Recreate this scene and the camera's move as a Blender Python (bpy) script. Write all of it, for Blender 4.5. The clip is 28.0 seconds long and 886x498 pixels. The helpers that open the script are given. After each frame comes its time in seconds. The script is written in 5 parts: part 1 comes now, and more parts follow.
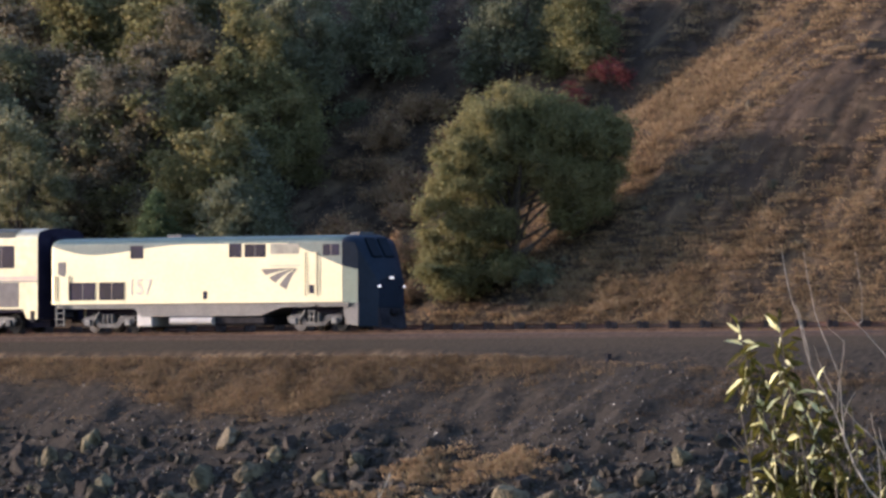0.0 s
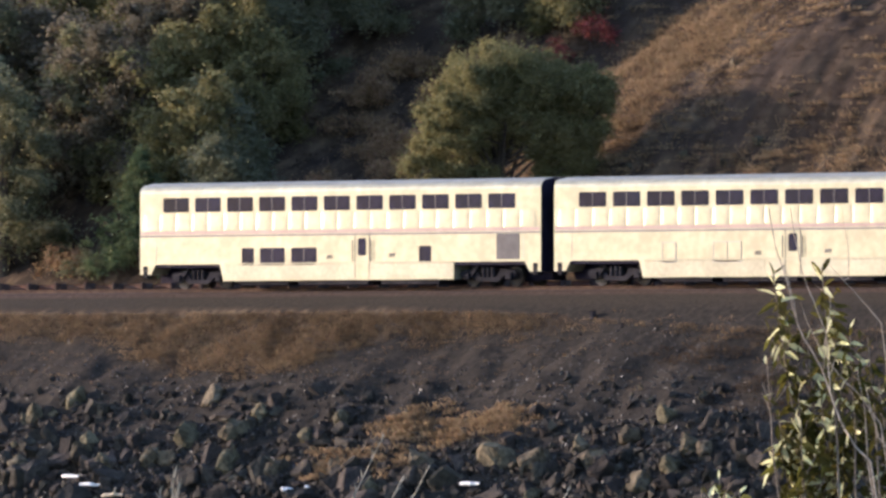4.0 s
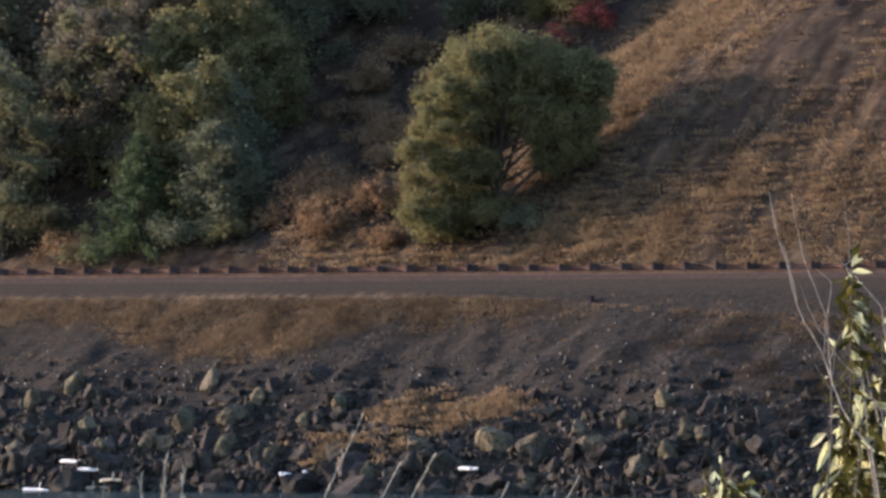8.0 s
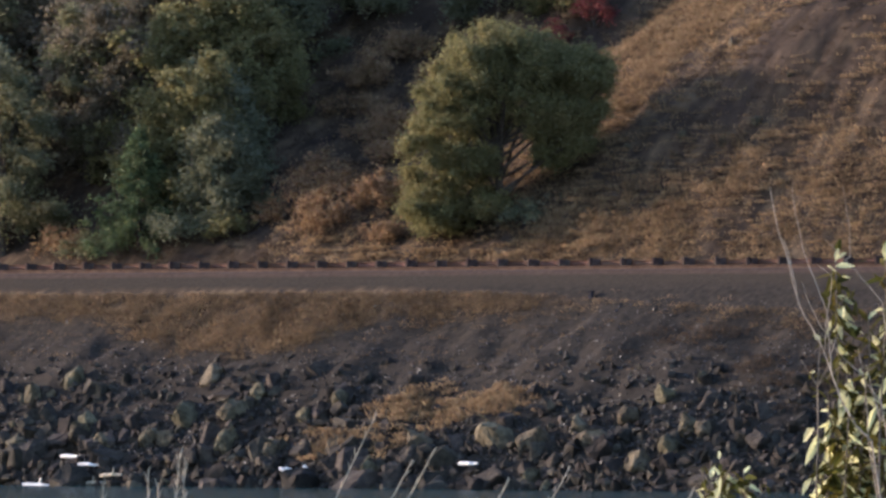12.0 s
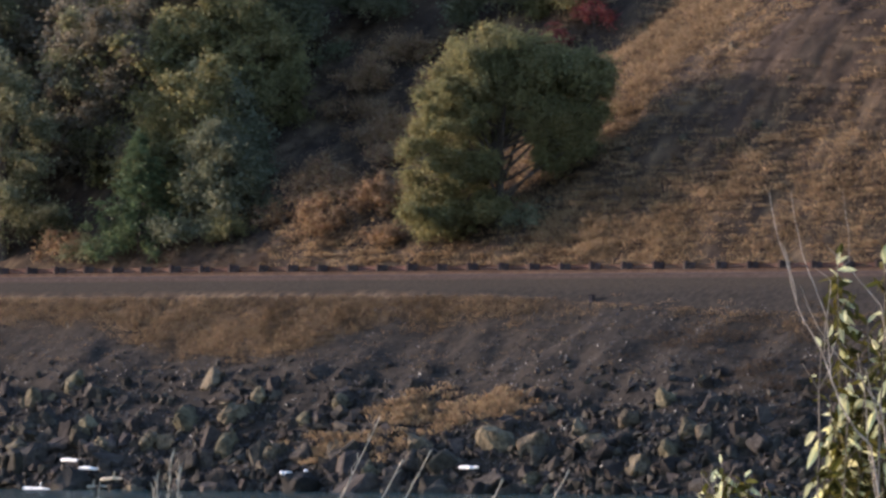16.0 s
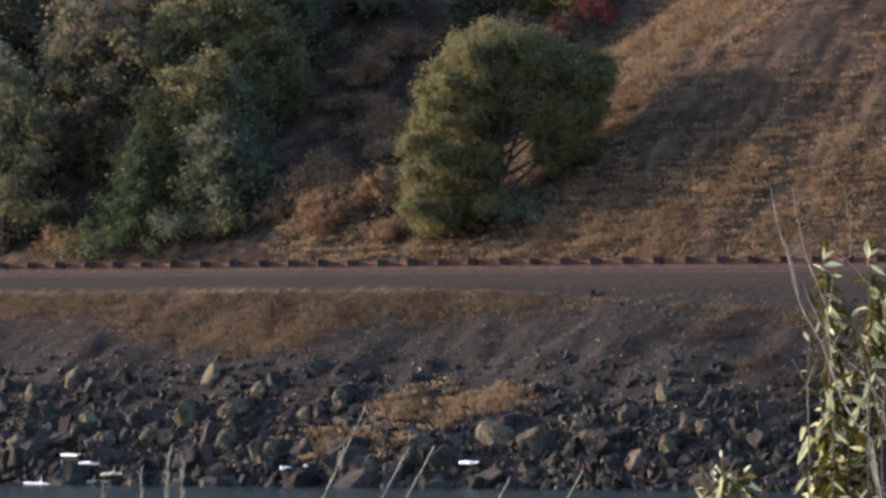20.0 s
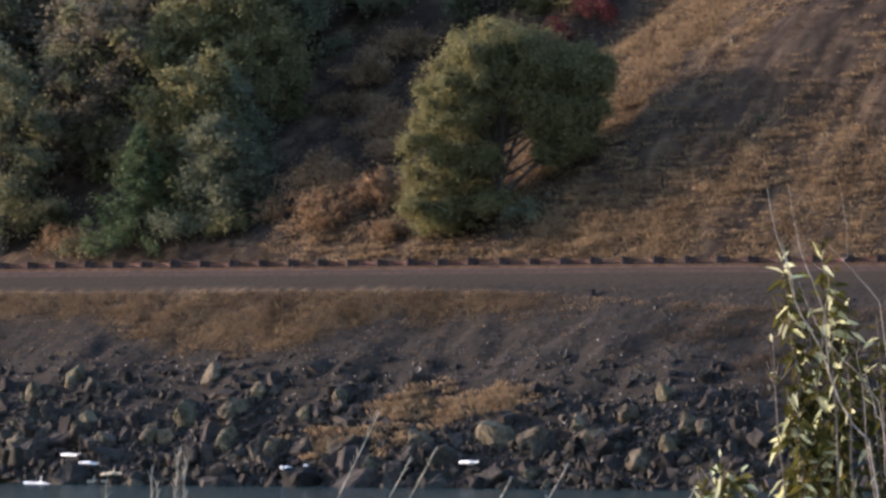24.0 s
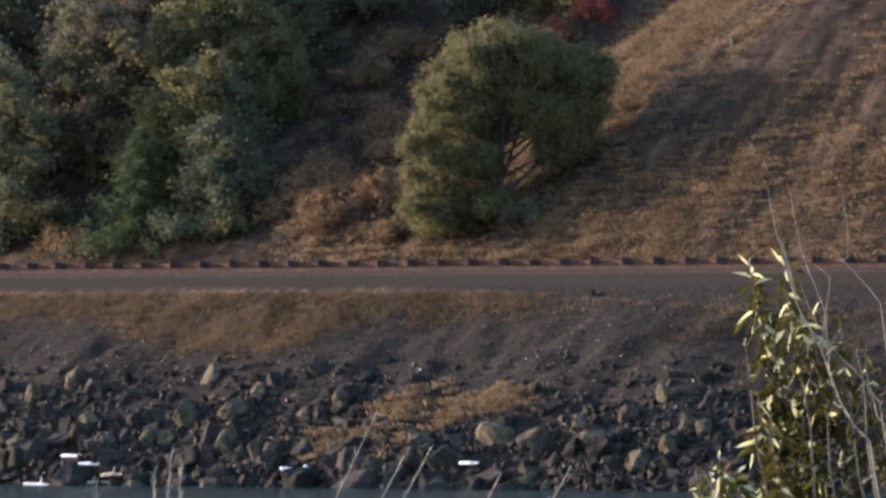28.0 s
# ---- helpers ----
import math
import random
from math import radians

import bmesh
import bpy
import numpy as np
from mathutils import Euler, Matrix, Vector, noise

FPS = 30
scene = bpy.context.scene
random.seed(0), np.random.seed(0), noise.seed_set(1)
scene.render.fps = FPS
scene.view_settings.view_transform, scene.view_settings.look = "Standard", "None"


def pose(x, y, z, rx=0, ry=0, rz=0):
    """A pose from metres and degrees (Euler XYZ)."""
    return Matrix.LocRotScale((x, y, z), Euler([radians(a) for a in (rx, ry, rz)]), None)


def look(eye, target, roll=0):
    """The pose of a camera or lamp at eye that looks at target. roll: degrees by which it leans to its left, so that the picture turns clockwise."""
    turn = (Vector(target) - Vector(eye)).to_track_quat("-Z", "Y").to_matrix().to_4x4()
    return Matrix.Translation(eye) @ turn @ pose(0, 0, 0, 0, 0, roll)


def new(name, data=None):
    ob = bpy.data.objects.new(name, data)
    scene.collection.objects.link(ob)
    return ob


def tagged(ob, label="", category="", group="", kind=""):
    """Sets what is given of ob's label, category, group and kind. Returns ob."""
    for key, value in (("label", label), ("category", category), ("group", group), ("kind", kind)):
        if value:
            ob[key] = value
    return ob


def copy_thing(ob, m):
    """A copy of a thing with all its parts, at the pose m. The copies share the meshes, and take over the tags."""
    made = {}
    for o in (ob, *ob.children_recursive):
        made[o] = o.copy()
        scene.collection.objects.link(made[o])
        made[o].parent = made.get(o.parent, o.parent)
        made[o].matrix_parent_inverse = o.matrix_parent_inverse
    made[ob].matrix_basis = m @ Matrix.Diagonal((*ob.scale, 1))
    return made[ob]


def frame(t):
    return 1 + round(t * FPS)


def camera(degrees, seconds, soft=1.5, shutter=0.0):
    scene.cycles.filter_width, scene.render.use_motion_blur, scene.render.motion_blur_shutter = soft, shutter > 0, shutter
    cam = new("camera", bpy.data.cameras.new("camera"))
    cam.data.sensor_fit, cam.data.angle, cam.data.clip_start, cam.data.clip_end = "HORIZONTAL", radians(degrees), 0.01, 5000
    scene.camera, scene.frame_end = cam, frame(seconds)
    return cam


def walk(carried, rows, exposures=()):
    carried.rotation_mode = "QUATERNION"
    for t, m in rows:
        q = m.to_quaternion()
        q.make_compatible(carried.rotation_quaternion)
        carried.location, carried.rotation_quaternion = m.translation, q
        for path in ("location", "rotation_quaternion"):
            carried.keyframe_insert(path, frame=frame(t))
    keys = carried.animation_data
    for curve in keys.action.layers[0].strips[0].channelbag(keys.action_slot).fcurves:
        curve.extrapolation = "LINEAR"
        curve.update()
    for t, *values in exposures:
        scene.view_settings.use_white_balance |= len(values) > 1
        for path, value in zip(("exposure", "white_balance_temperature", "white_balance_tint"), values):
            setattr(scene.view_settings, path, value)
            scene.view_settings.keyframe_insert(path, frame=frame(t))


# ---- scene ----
import itertools

SECONDS = 28.0
THETA = radians(42.55)                      # turn of the line of sight from square to the track
RIGHT = Vector((math.cos(THETA), math.sin(THETA), 0))
AWAY = Vector((-math.sin(THETA), math.cos(THETA), 0))
EYE = -538.7 * AWAY + Vector((0, 0, -4.55))  # on the opposite bank, below the rails
cam = camera(2 * math.degrees(math.atan(784 / 20920)), SECONDS, soft=2.9)


def aim(pan, tilt):
    """The camera turned by pan and tilt, in thousandths of a radian."""
    way = AWAY - RIGHT * pan / 1000 + Vector((0, 0, 1)) * (9.895 + tilt) / 1000
    return look(EYE, EYE + 500 * way)


walk(cam, [(t, aim(p / 20.92, q / 20.92)) for t, p, q in (
    (0, 28.3, 113.2), (0.5, 20.2, 100.3), (1, 14.6, 87.3), (1.5, 10.6, 76.7), (2, 7.4, 67.4), (2.5, 4.5, 58.8),
    (3, 3.1, 51.4), (3.5, 2.2, 43.6), (5.5, -0.1, 24.2), (6, 0, 20.5), (6.5, -0.4, 17.9), (7, -1.3, 15.5),
    (7.5, -1.5, 12.2), (8, -1.5, 10.5), (8.5, -1.6, 9), (9, -1.7, 7.4), (9.5, -1.7, 5.7), (10, -1.8, 4.6),
    (11, -1.3, 3.2), (12, -1.4, 1.7), (12.5, -1.3, 1.6), (14.5, -1.3, 2.6), (15, -1.7, 0.1), (15.5, -0.1, 4.6),
    (16, -0.3, 8.5), (16.5, -0.1, 4.4), (17, -0.8, 2.7), (17.5, -0.3, 1.7), (18, -0.1, 4.7), (18.5, -0.3, 1.8),
    (19, -0.8, 1.7), (19.5, -0.1, -0.1), (20, -0.1, -0.2), (21, -0.1, 0.1), (21.5, 0.1, 0.3), (23.5, 0.1, -0.2),
    (24, 0, -0.7), (24.5, 0, -0.2), (25, 0, 0), (26, -0.1, 0.1), (27, 0.1, 0), (27.5, 0.1, 0.8), (28, -0.1, 0.8))],
    exposures=[(0, 1.89, 6050, 25), (28, 1.89, 6000, 25)])

# low sun along the valley
SUN_UP = radians(10.8)
SUN_SIDE = radians(71.0)                    # from square to the train's side, towards its rear
to_sun = Vector((-math.sin(SUN_SIDE) * math.cos(SUN_UP), -math.cos(SUN_SIDE) * math.cos(SUN_UP), math.sin(SUN_UP)))
world = bpy.data.worlds.new("sky")
scene.world = world
world.use_nodes = True
wn = world.node_tree
sky = wn.nodes.new("ShaderNodeTexSky")
sky.sky_type, sky.sun_disc, sky.ozone_density = "NISHITA", False, 2.2
sky.sun_elevation, sky.sun_rotation = SUN_UP, math.atan2(to_sun.x, to_sun.y)
wn.links.new(sky.outputs[0], wn.nodes["Background"].inputs[0])
wn.nodes["Background"].inputs[1].default_value = 0.15
sun = new("sun", bpy.data.lights.new("sun", "SUN"))
sun.data.energy, sun.data.angle, sun.data.color = 2.26, radians(0.5), (1.0, 0.86, 0.675)
sun.matrix_world = look(to_sun * 100, (0, 0, 0))


# ---------------------------------------------------------------- materials
def nodes_of(name):
    m = bpy.data.materials.new(name)
    m.use_nodes = True
    nt = m.node_tree
    return m, nt, nt.nodes["Principled BSDF"]


def surface(name, a, b, scale=1.0, fine=12.0, rough=0.8, metal=0.0, bump=0.3, vary=0.0, spread="object", through_light=0.0, dist=0.02, spec=0.5):
    """Two colours mixed by noise at two scales, with relief; vary: change of value from piece to piece."""
    m, nt, bsdf = nodes_of(name)
    n, l = nt.nodes, nt.links
    tc = n.new("ShaderNodeTexCoord")
    big = n.new("ShaderNodeTexNoise")
    big.inputs["Scale"].default_value, big.inputs["Detail"].default_value = scale, 5
    small = n.new("ShaderNodeTexNoise")
    small.inputs["Scale"].default_value, small.inputs["Detail"].default_value = fine, 4
    for t in (big, small):
        l.new(tc.outputs["Object"], t.inputs["Vector"])
    ramp = n.new("ShaderNodeValToRGB")
    ramp.color_ramp.elements[0].color, ramp.color_ramp.elements[1].color = (*a, 1), (*b, 1)
    ramp.color_ramp.elements[0].position, ramp.color_ramp.elements[1].position = 0.36, 0.66
    add = n.new("ShaderNodeMath")
    add.operation = "MULTIPLY_ADD"
    add.inputs[1].default_value = 0.55
    l.new(small.outputs[0], add.inputs[0])
    half = n.new("ShaderNodeMath")
    half.operation = "MULTIPLY_ADD"
    half.inputs[1].default_value, half.inputs[2].default_value = 0.75, -0.15
    l.new(big.outputs[0], half.inputs[0])
    l.new(half.outputs[0], add.inputs[2])
    l.new(add.outputs[0], ramp.inputs[0])
    out = ramp.outputs[0]
    if vary:
        hsv = n.new("ShaderNodeHueSaturation")
        if spread == "object":
            info = n.new("ShaderNodeObjectInfo").outputs["Random"]
        else:
            info = n.new("ShaderNodeNewGeometry").outputs["Random Per Island"]
        rng = n.new("ShaderNodeMapRange")
        rng.inputs["To Min"].default_value, rng.inputs["To Max"].default_value = 1 - vary, 1 + vary
        l.new(info, rng.inputs["Value"])
        l.new(rng.outputs[0], hsv.inputs["Value"])
        hue = n.new("ShaderNodeMapRange")
        hue.inputs["To Min"].default_value, hue.inputs["To Max"].default_value = 0.5 - vary * 0.045, 0.5 + vary * 0.045
        mul = n.new("ShaderNodeMath")
        mul.operation = "MULTIPLY"
        mul.inputs[1].default_value = 7.31
        fr = n.new("ShaderNodeMath")
        fr.operation = "FRACT"
        l.new(info, mul.inputs[0])
        l.new(mul.outputs[0], fr.inputs[0])
        l.new(fr.outputs[0], hue.inputs["Value"])
        l.new(hue.outputs[0], hsv.inputs["Hue"])
        l.new(out, hsv.inputs["Color"])
        out = hsv.outputs[0]
    l.new(out, bsdf.inputs["Base Color"])
    bsdf.inputs["Roughness"].default_value, bsdf.inputs["Metallic"].default_value = rough, metal
    bsdf.inputs["Specular IOR Level"].default_value = spec
    if bump:
        bp = n.new("ShaderNodeBump")
        bp.inputs["Strength"].default_value, bp.inputs["Distance"].default_value = bump, dist
        l.new(add.outputs[0], bp.inputs["Height"])
        l.new(bp.outputs[0], bsdf.inputs["Normal"])
    if through_light:
        tr = n.new("ShaderNodeBsdfTranslucent")
        l.new(out, tr.inputs[0])
        mix = n.new("ShaderNodeMixShader")
        mix.inputs[0].default_value = through_light
        l.new(bsdf.outputs[0], mix.inputs[1])
        l.new(tr.outputs[0], mix.inputs[2])
        l.new(mix.outputs[0], n["Material Output"].inputs[0])
    return m


def ground_material():
    """Road gravel, dry grass, dark rubble and bare soil, by the lie of the ground and by noise."""
    m, nt, bsdf = nodes_of("ground")
    n, l = nt.nodes, nt.links
    tc = n.new("ShaderNodeTexCoord")
    sep = n.new("ShaderNodeSeparateXYZ")
    l.new(tc.outputs["Object"], sep.inputs[0])

    fall = n.new("ShaderNodeMapping")             # drawn out down the slope
    fall.inputs["Scale"].default_value = (1.0, 0.55, 0.55)
    l.new(tc.outputs["Object"], fall.inputs["Vector"])

    def noise_at(scale, detail=5, down=False):
        t = n.new("ShaderNodeTexNoise")
        t.inputs["Scale"].default_value, t.inputs["Detail"].default_value = scale, detail
        l.new(fall.outputs[0] if down else tc.outputs["Object"], t.inputs["Vector"])
        return t.outputs[0]

    def ramp(fac, stops):
        r = n.new("ShaderNodeValToRGB")
        r.color_ramp.elements[0].position, r.color_ramp.elements[0].color = stops[0][0], (*stops[0][1], 1)
        r.color_ramp.elements[1].position, r.color_ramp.elements[1].color = stops[-1][0], (*stops[-1][1], 1)
        for p, col in stops[1:-1]:
            r.color_ramp.elements.new(p).color = (*col, 1)
        l.new(fac, r.inputs[0])
        return r.outputs[0]

    def mixed(fac, a, b):
        x = n.new("ShaderNodeMix")
        x.data_type = "RGBA"
        l.new(fac, x.inputs[0])
        l.new(a, x.inputs[6])
        l.new(b, x.inputs[7])
        return x.outputs[2]

    def step(value, lo, hi):
        s = n.new("ShaderNodeMapRange")
        s.inputs["From Min"].default_value, s.inputs["From Max"].default_value = lo, hi
        l.new(value, s.inputs["Value"])
        return s.outputs[0]

    def math2(op, a, b):
        x = n.new("ShaderNodeMath")
        x.operation = op
        for i, v in enumerate((a, b)):
            if isinstance(v, (int, float)):
                x.inputs[i].default_value = v
            else:
                l.new(v, x.inputs[i])
        return x.outputs[0]

    hay = ramp(noise_at(1.3, 6, True), [(0.3, (0.041, 0.028, 0.018)), (0.48, (0.077, 0.052, 0.0315)), (0.68, (0.143, 0.097, 0.056))])
    soil = ramp(noise_at(2.0, 6, True), [(0.3, (0.0265, 0.019, 0.0147)), (0.7, (0.057, 0.0397, 0.0277))])
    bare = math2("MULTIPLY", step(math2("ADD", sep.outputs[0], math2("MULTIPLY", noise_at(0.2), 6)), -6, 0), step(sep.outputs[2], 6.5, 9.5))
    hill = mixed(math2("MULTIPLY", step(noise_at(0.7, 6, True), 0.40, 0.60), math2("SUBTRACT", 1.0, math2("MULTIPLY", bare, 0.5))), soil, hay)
    rubble = ramp(noise_at(3.5), [(0.3, (0.019, 0.0156, 0.0122)), (0.7, (0.043, 0.0348, 0.0266))])
    rusty = ramp(noise_at(4), [(0.3, (0.045, 0.029, 0.021)), (0.7, (0.078, 0.052, 0.037))])
    grit = ramp(noise_at(9), [(0.3, (0.03, 0.0235, 0.0165)), (0.7, (0.048, 0.038, 0.027))])
    # grassy strip below the ballast, thinning towards +x
    wob = math2("MULTIPLY_ADD", noise_at(0.5), 2.8)
    n_w = wob.node
    n_w.inputs[2].default_value = -1.4
    hump = math2("MULTIPLY", step(sep.outputs[0], -16, -9), step(sep.outputs[0], 1.5, -2.0))
    zz = math2("ADD", math2("ADD", sep.outputs[2], wob), math2("MULTIPLY", hump, 1.5))
    lower = math2("ADD", sep.outputs[2], math2("MULTIPLY", math2("MAXIMUM", sep.outputs[0], 0.0), 0.04))
    strip = math2("MULTIPLY", step(zz, -2.5, -1.9), step(lower, -0.8, -1.05))
    gone = step(math2("ADD", sep.outputs[0], math2("MULTIPLY", noise_at(0.5), 16)), 22, 10)
    strip = math2("MULTIPLY", strip, gone)
    low = mixed(math2("MULTIPLY", strip, step(noise_at(1.7), 0.36, 0.5)), rubble, hay)
    shoulder = mixed(step(math2("ADD", sep.outputs[1], math2("MULTIPLY", noise_at(0.8), 0.5)), -3.1, -2.6), low, grit)
    near_track = mixed(math2("MULTIPLY", step(sep.outputs[1], -3.2, -3.0), step(math2("ADD", sep.outputs[2], math2("MULTIPLY", noise_at(1.2), 0.1)), -0.40, -0.32)), shoulder, rusty)
    allc = mixed(step(sep.outputs[1], 8, 11), near_track, hill)
    near = mixed(step(sep.outputs[1], -60, -62), allc, soil)
    l.new(near, bsdf.inputs["Base Color"])
    bsdf.inputs["Roughness"].default_value = 0.95
    bsdf.inputs["Specular IOR Level"].default_value = 0.05
    bp = n.new("ShaderNodeBump")
    bp.inputs["Strength"].default_value, bp.inputs["Distance"].default_value = 0.7, 0.07
    l.new(noise_at(5, 8), bp.inputs["Height"])
    l.new(bp.outputs[0], bsdf.inputs["Normal"])
    return m


def water_material():
    m, nt, bsdf = nodes_of("water")
    n, l = nt.nodes, nt.links
    bsdf.inputs["Base Color"].default_value = (0.012, 0.045, 0.046, 1)
    bsdf.inputs["Roughness"].default_value = 0.12
    bsdf.inputs["IOR"].default_value = 1.33
    tc = n.new("ShaderNodeTexCoord")
    hs = []
    for s in (0.6, 2.7):
        t = n.new("ShaderNodeTexNoise")
        t.inputs["Scale"].default_value, t.inputs["Detail"].default_value = s, 4
        l.new(tc.outputs["Object"], t.inputs["Vector"])
        hs.append(t.outputs[0])
    s = n.new("ShaderNodeMath")
    s.operation = "MULTIPLY_ADD"
    s.inputs[1].default_value = 2.0
    l.new(hs[0], s.inputs[0])
    l.new(hs[1], s.inputs[2])
    bp = n.new("ShaderNodeBump")
    bp.inputs["Strength"].default_value, bp.inputs["Distance"].default_value = 0.45, 0.16
    l.new(s.outputs[0], bp.inputs["Height"])
    l.new(bp.outputs[0], bsdf.inputs["Normal"])
    return m


GROUND = ground_material()
WATER = water_material()
# boulders in two tones: dark basalt carries shade, tan stone carries sunlight
SHADED_BASALT = surface("basalt", (0.018, 0.0155, 0.0128), (0.058, 0.047, 0.035), 1.4, 9, 0.9, bump=1.0, vary=0.45, dist=0.12, spec=0.12)
LIT_TAN_STONE = surface("lit_tan_stone", (0.052, 0.042, 0.026), (0.145, 0.118, 0.072), 1.8, 8, 0.9, bump=1.0, vary=0.3, dist=0.16, spec=0.1)
BASALT_BITS = surface("basalt_rubble", (0.018, 0.0158, 0.0135), (0.058, 0.048, 0.036), 1.5, 9, 0.5, bump=0.4, vary=0.5, spread="island", dist=0.06, spec=0.3)
BROKEN = surface("broken_basalt", (0.018, 0.0155, 0.0128), (0.062, 0.05, 0.037), 1.5, 9, 0.9, bump=0.9, vary=0.5, spread="island", dist=0.1, spec=0.12)
PALE_WOOD = surface("bleached_wood", (0.55, 0.53, 0.48), (0.8, 0.78, 0.73), 2, 20, 0.7, bump=0.4)
RUST = surface("weathered_steel", (0.11, 0.056, 0.037), (0.2, 0.108, 0.072), 1.5, 14, 0.85, bump=0.2, vary=0.2, spec=0.1)
POST_WOOD = surface("post_timber", (0.045, 0.03, 0.024), (0.1, 0.066, 0.05), 4, 25, 0.85, bump=0.4, vary=0.2, spec=0.1)
TIE_WOOD = surface("sleeper_timber", (0.05, 0.035, 0.025), (0.12, 0.085, 0.06), 3, 20, 0.9, bump=0.5, vary=0.3, spec=0.15)
RAIL_STEEL = surface("rail_steel", (0.06, 0.037, 0.026), (0.105, 0.066, 0.045), 2, 15, 0.85, spec=0.06)
SILVER = surface("silver_paint", (0.33, 0.312, 0.205), (0.39, 0.37, 0.245), 0.5, 6, 0.4, metal=0.3, bump=0.03)
STEEL = surface("stainless_side", (0.28, 0.262, 0.175), (0.38, 0.36, 0.245), 0.6, 3, 0.36, metal=0.35, bump=0.03)
PANEL = surface("pressed_stainless", (0.29, 0.27, 0.19), (0.38, 0.355, 0.25), 0.6, 3, 0.32, metal=0.45, bump=0.02)
STEEL_LOW = surface("stainless_lower", (0.25, 0.234, 0.16), (0.35, 0.33, 0.23), 0.5, 5, 0.42, metal=0.3, bump=0.08)
ROOF_GREY = surface("roof_grey", (0.2, 0.197, 0.163), (0.285, 0.281, 0.235), 0.7, 8, 0.6, bump=0.1, spec=0.2)
STRIPE_RED = surface("stripe_red", (0.29, 0.195, 0.17), (0.35, 0.24, 0.205), 1, 8, 0.45)
STRIPE_BLUE = surface("stripe_blue", (0.075, 0.069, 0.075), (0.11, 0.102, 0.104), 1, 8, 0.45)
TEAL = surface("blue_green_paint", (0.04, 0.07, 0.064), (0.058, 0.096, 0.086), 0.6, 6, 0.5, bump=0.05, spec=0.3)
NAVY = surface("dark_blue_paint", (0.006, 0.011, 0.019), (0.01, 0.017, 0.028), 0.8, 6, 0.5, bump=0.05, spec=0.15)
LOCO_GREY = surface("grey_paint", (0.05, 0.047, 0.046), (0.085, 0.081, 0.075), 1, 10, 0.55, bump=0.1, spec=0.3)
GLASS = surface("dark_glass", (0.007, 0.0075, 0.022), (0.0125, 0.0125, 0.036), 0.8, 3, 0.2, bump=0.0, vary=0.22, spec=0.1)
SCREEN = surface("windscreen_glass", (0.004, 0.007, 0.011), (0.007, 0.011, 0.017), 0.8, 3, 0.35, bump=0.0, spec=0.06)
MULLION = surface("window_bar", (0.05, 0.045, 0.055), (0.08, 0.075, 0.085), 2, 10, 0.6)
ROOF_GLASS = surface("roof_glazing", (0.026, 0.029, 0.022), (0.042, 0.044, 0.034), 0.8, 3, 0.5, bump=0.0, spec=0.1)
SMOKE_GLASS = surface("blind_glass", (0.1, 0.1, 0.085), (0.16, 0.16, 0.135), 0.8, 3, 0.3, bump=0.0)
FADED = surface("faded_grey", (0.25, 0.235, 0.21), (0.32, 0.3, 0.27), 1, 8, 0.5)
LOUVRE = surface("grille_grey", (0.095, 0.086, 0.08), (0.125, 0.115, 0.107), 2, 15, 0.7, spec=0.2)
UNDER = surface("dirty_underframe", (0.011, 0.01, 0.013), (0.036, 0.032, 0.035), 2, 12, 0.85, bump=0.4, vary=0.3, spec=0.08)
TRUCK_LIGHT = surface("dusty_truck_frame", (0.06, 0.056, 0.05), (0.17, 0.16, 0.14), 2, 12, 0.7, bump=0.3)
TRUCK_MID = surface("grimy_truck_frame", (0.02, 0.018, 0.018), (0.065, 0.06, 0.053), 2.5, 12, 0.75, bump=0.3)
WHEEL = surface("wheel_steel", (0.02, 0.018, 0.019), (0.06, 0.056, 0.053), 3, 14, 0.6, metal=0.2, spec=0.2)
# real rubber at the diaphragms; elsewhere shade put into the colour
RUBBER_SHADE = surface("black_rubber_and_shade", (0.012, 0.010, 0.02), (0.024, 0.02, 0.034), 2, 12, 0.85, spec=0.08)
BARK = surface("bark", (0.035, 0.027, 0.02), (0.095, 0.075, 0.057), 4, 20, 0.95, bump=0.7, spec=0.1)
LEAF_OAK = surface("oak_leaves", (0.138, 0.132, 0.055), (0.22, 0.19, 0.083), 0.5, 3, 0.7, bump=0, vary=0.25, spread="island", through_light=0.4, spec=0.1)
LEAF_YELLOW = surface("yellowing_leaves", (0.14, 0.14, 0.072), (0.225, 0.204, 0.11), 0.5, 3, 0.7, bump=0, vary=0.3, spread="island", through_light=0.4, spec=0.1)
LEAF_DARK = surface("dark_leaves", (0.13, 0.136, 0.078), (0.2, 0.194, 0.115), 0.5, 3, 0.7, bump=0, vary=0.22, spread="island", through_light=0.4, spec=0.1)
LEAF_BROWN = surface("browning_leaves", (0.118, 0.1, 0.066), (0.18, 0.146, 0.094), 0.5, 3, 0.7, bump=0, vary=0.22, spread="island", through_light=0.4, spec=0.1)
NEEDLES = surface("needles", (0.062, 0.09, 0.041), (0.11, 0.137, 0.06), 0.5, 3, 0.6, bump=0, vary=0.25, spread="island", through_light=0.35, spec=0.1)
LEAF_RED = surface("red_leaves", (0.15, 0.04, 0.035), (0.24, 0.07, 0.052), 0.8, 4, 0.6, bump=0, vary=0.4, spread="island", through_light=0.35, spec=0.12)
LEAF_RUST = surface("rusty_leaves", (0.185, 0.115, 0.062), (0.335, 0.215, 0.115), 0.6, 3, 0.7, bump=0, vary=0.35, spread="island", through_light=0.4, spec=0.1)
HAY = surface("dry_grass", (0.17, 0.112, 0.06), (0.335, 0.226, 0.122), 0.6, 2, 0.8, bump=0, vary=0.22, spread="island", through_light=0.4, spec=0.12)
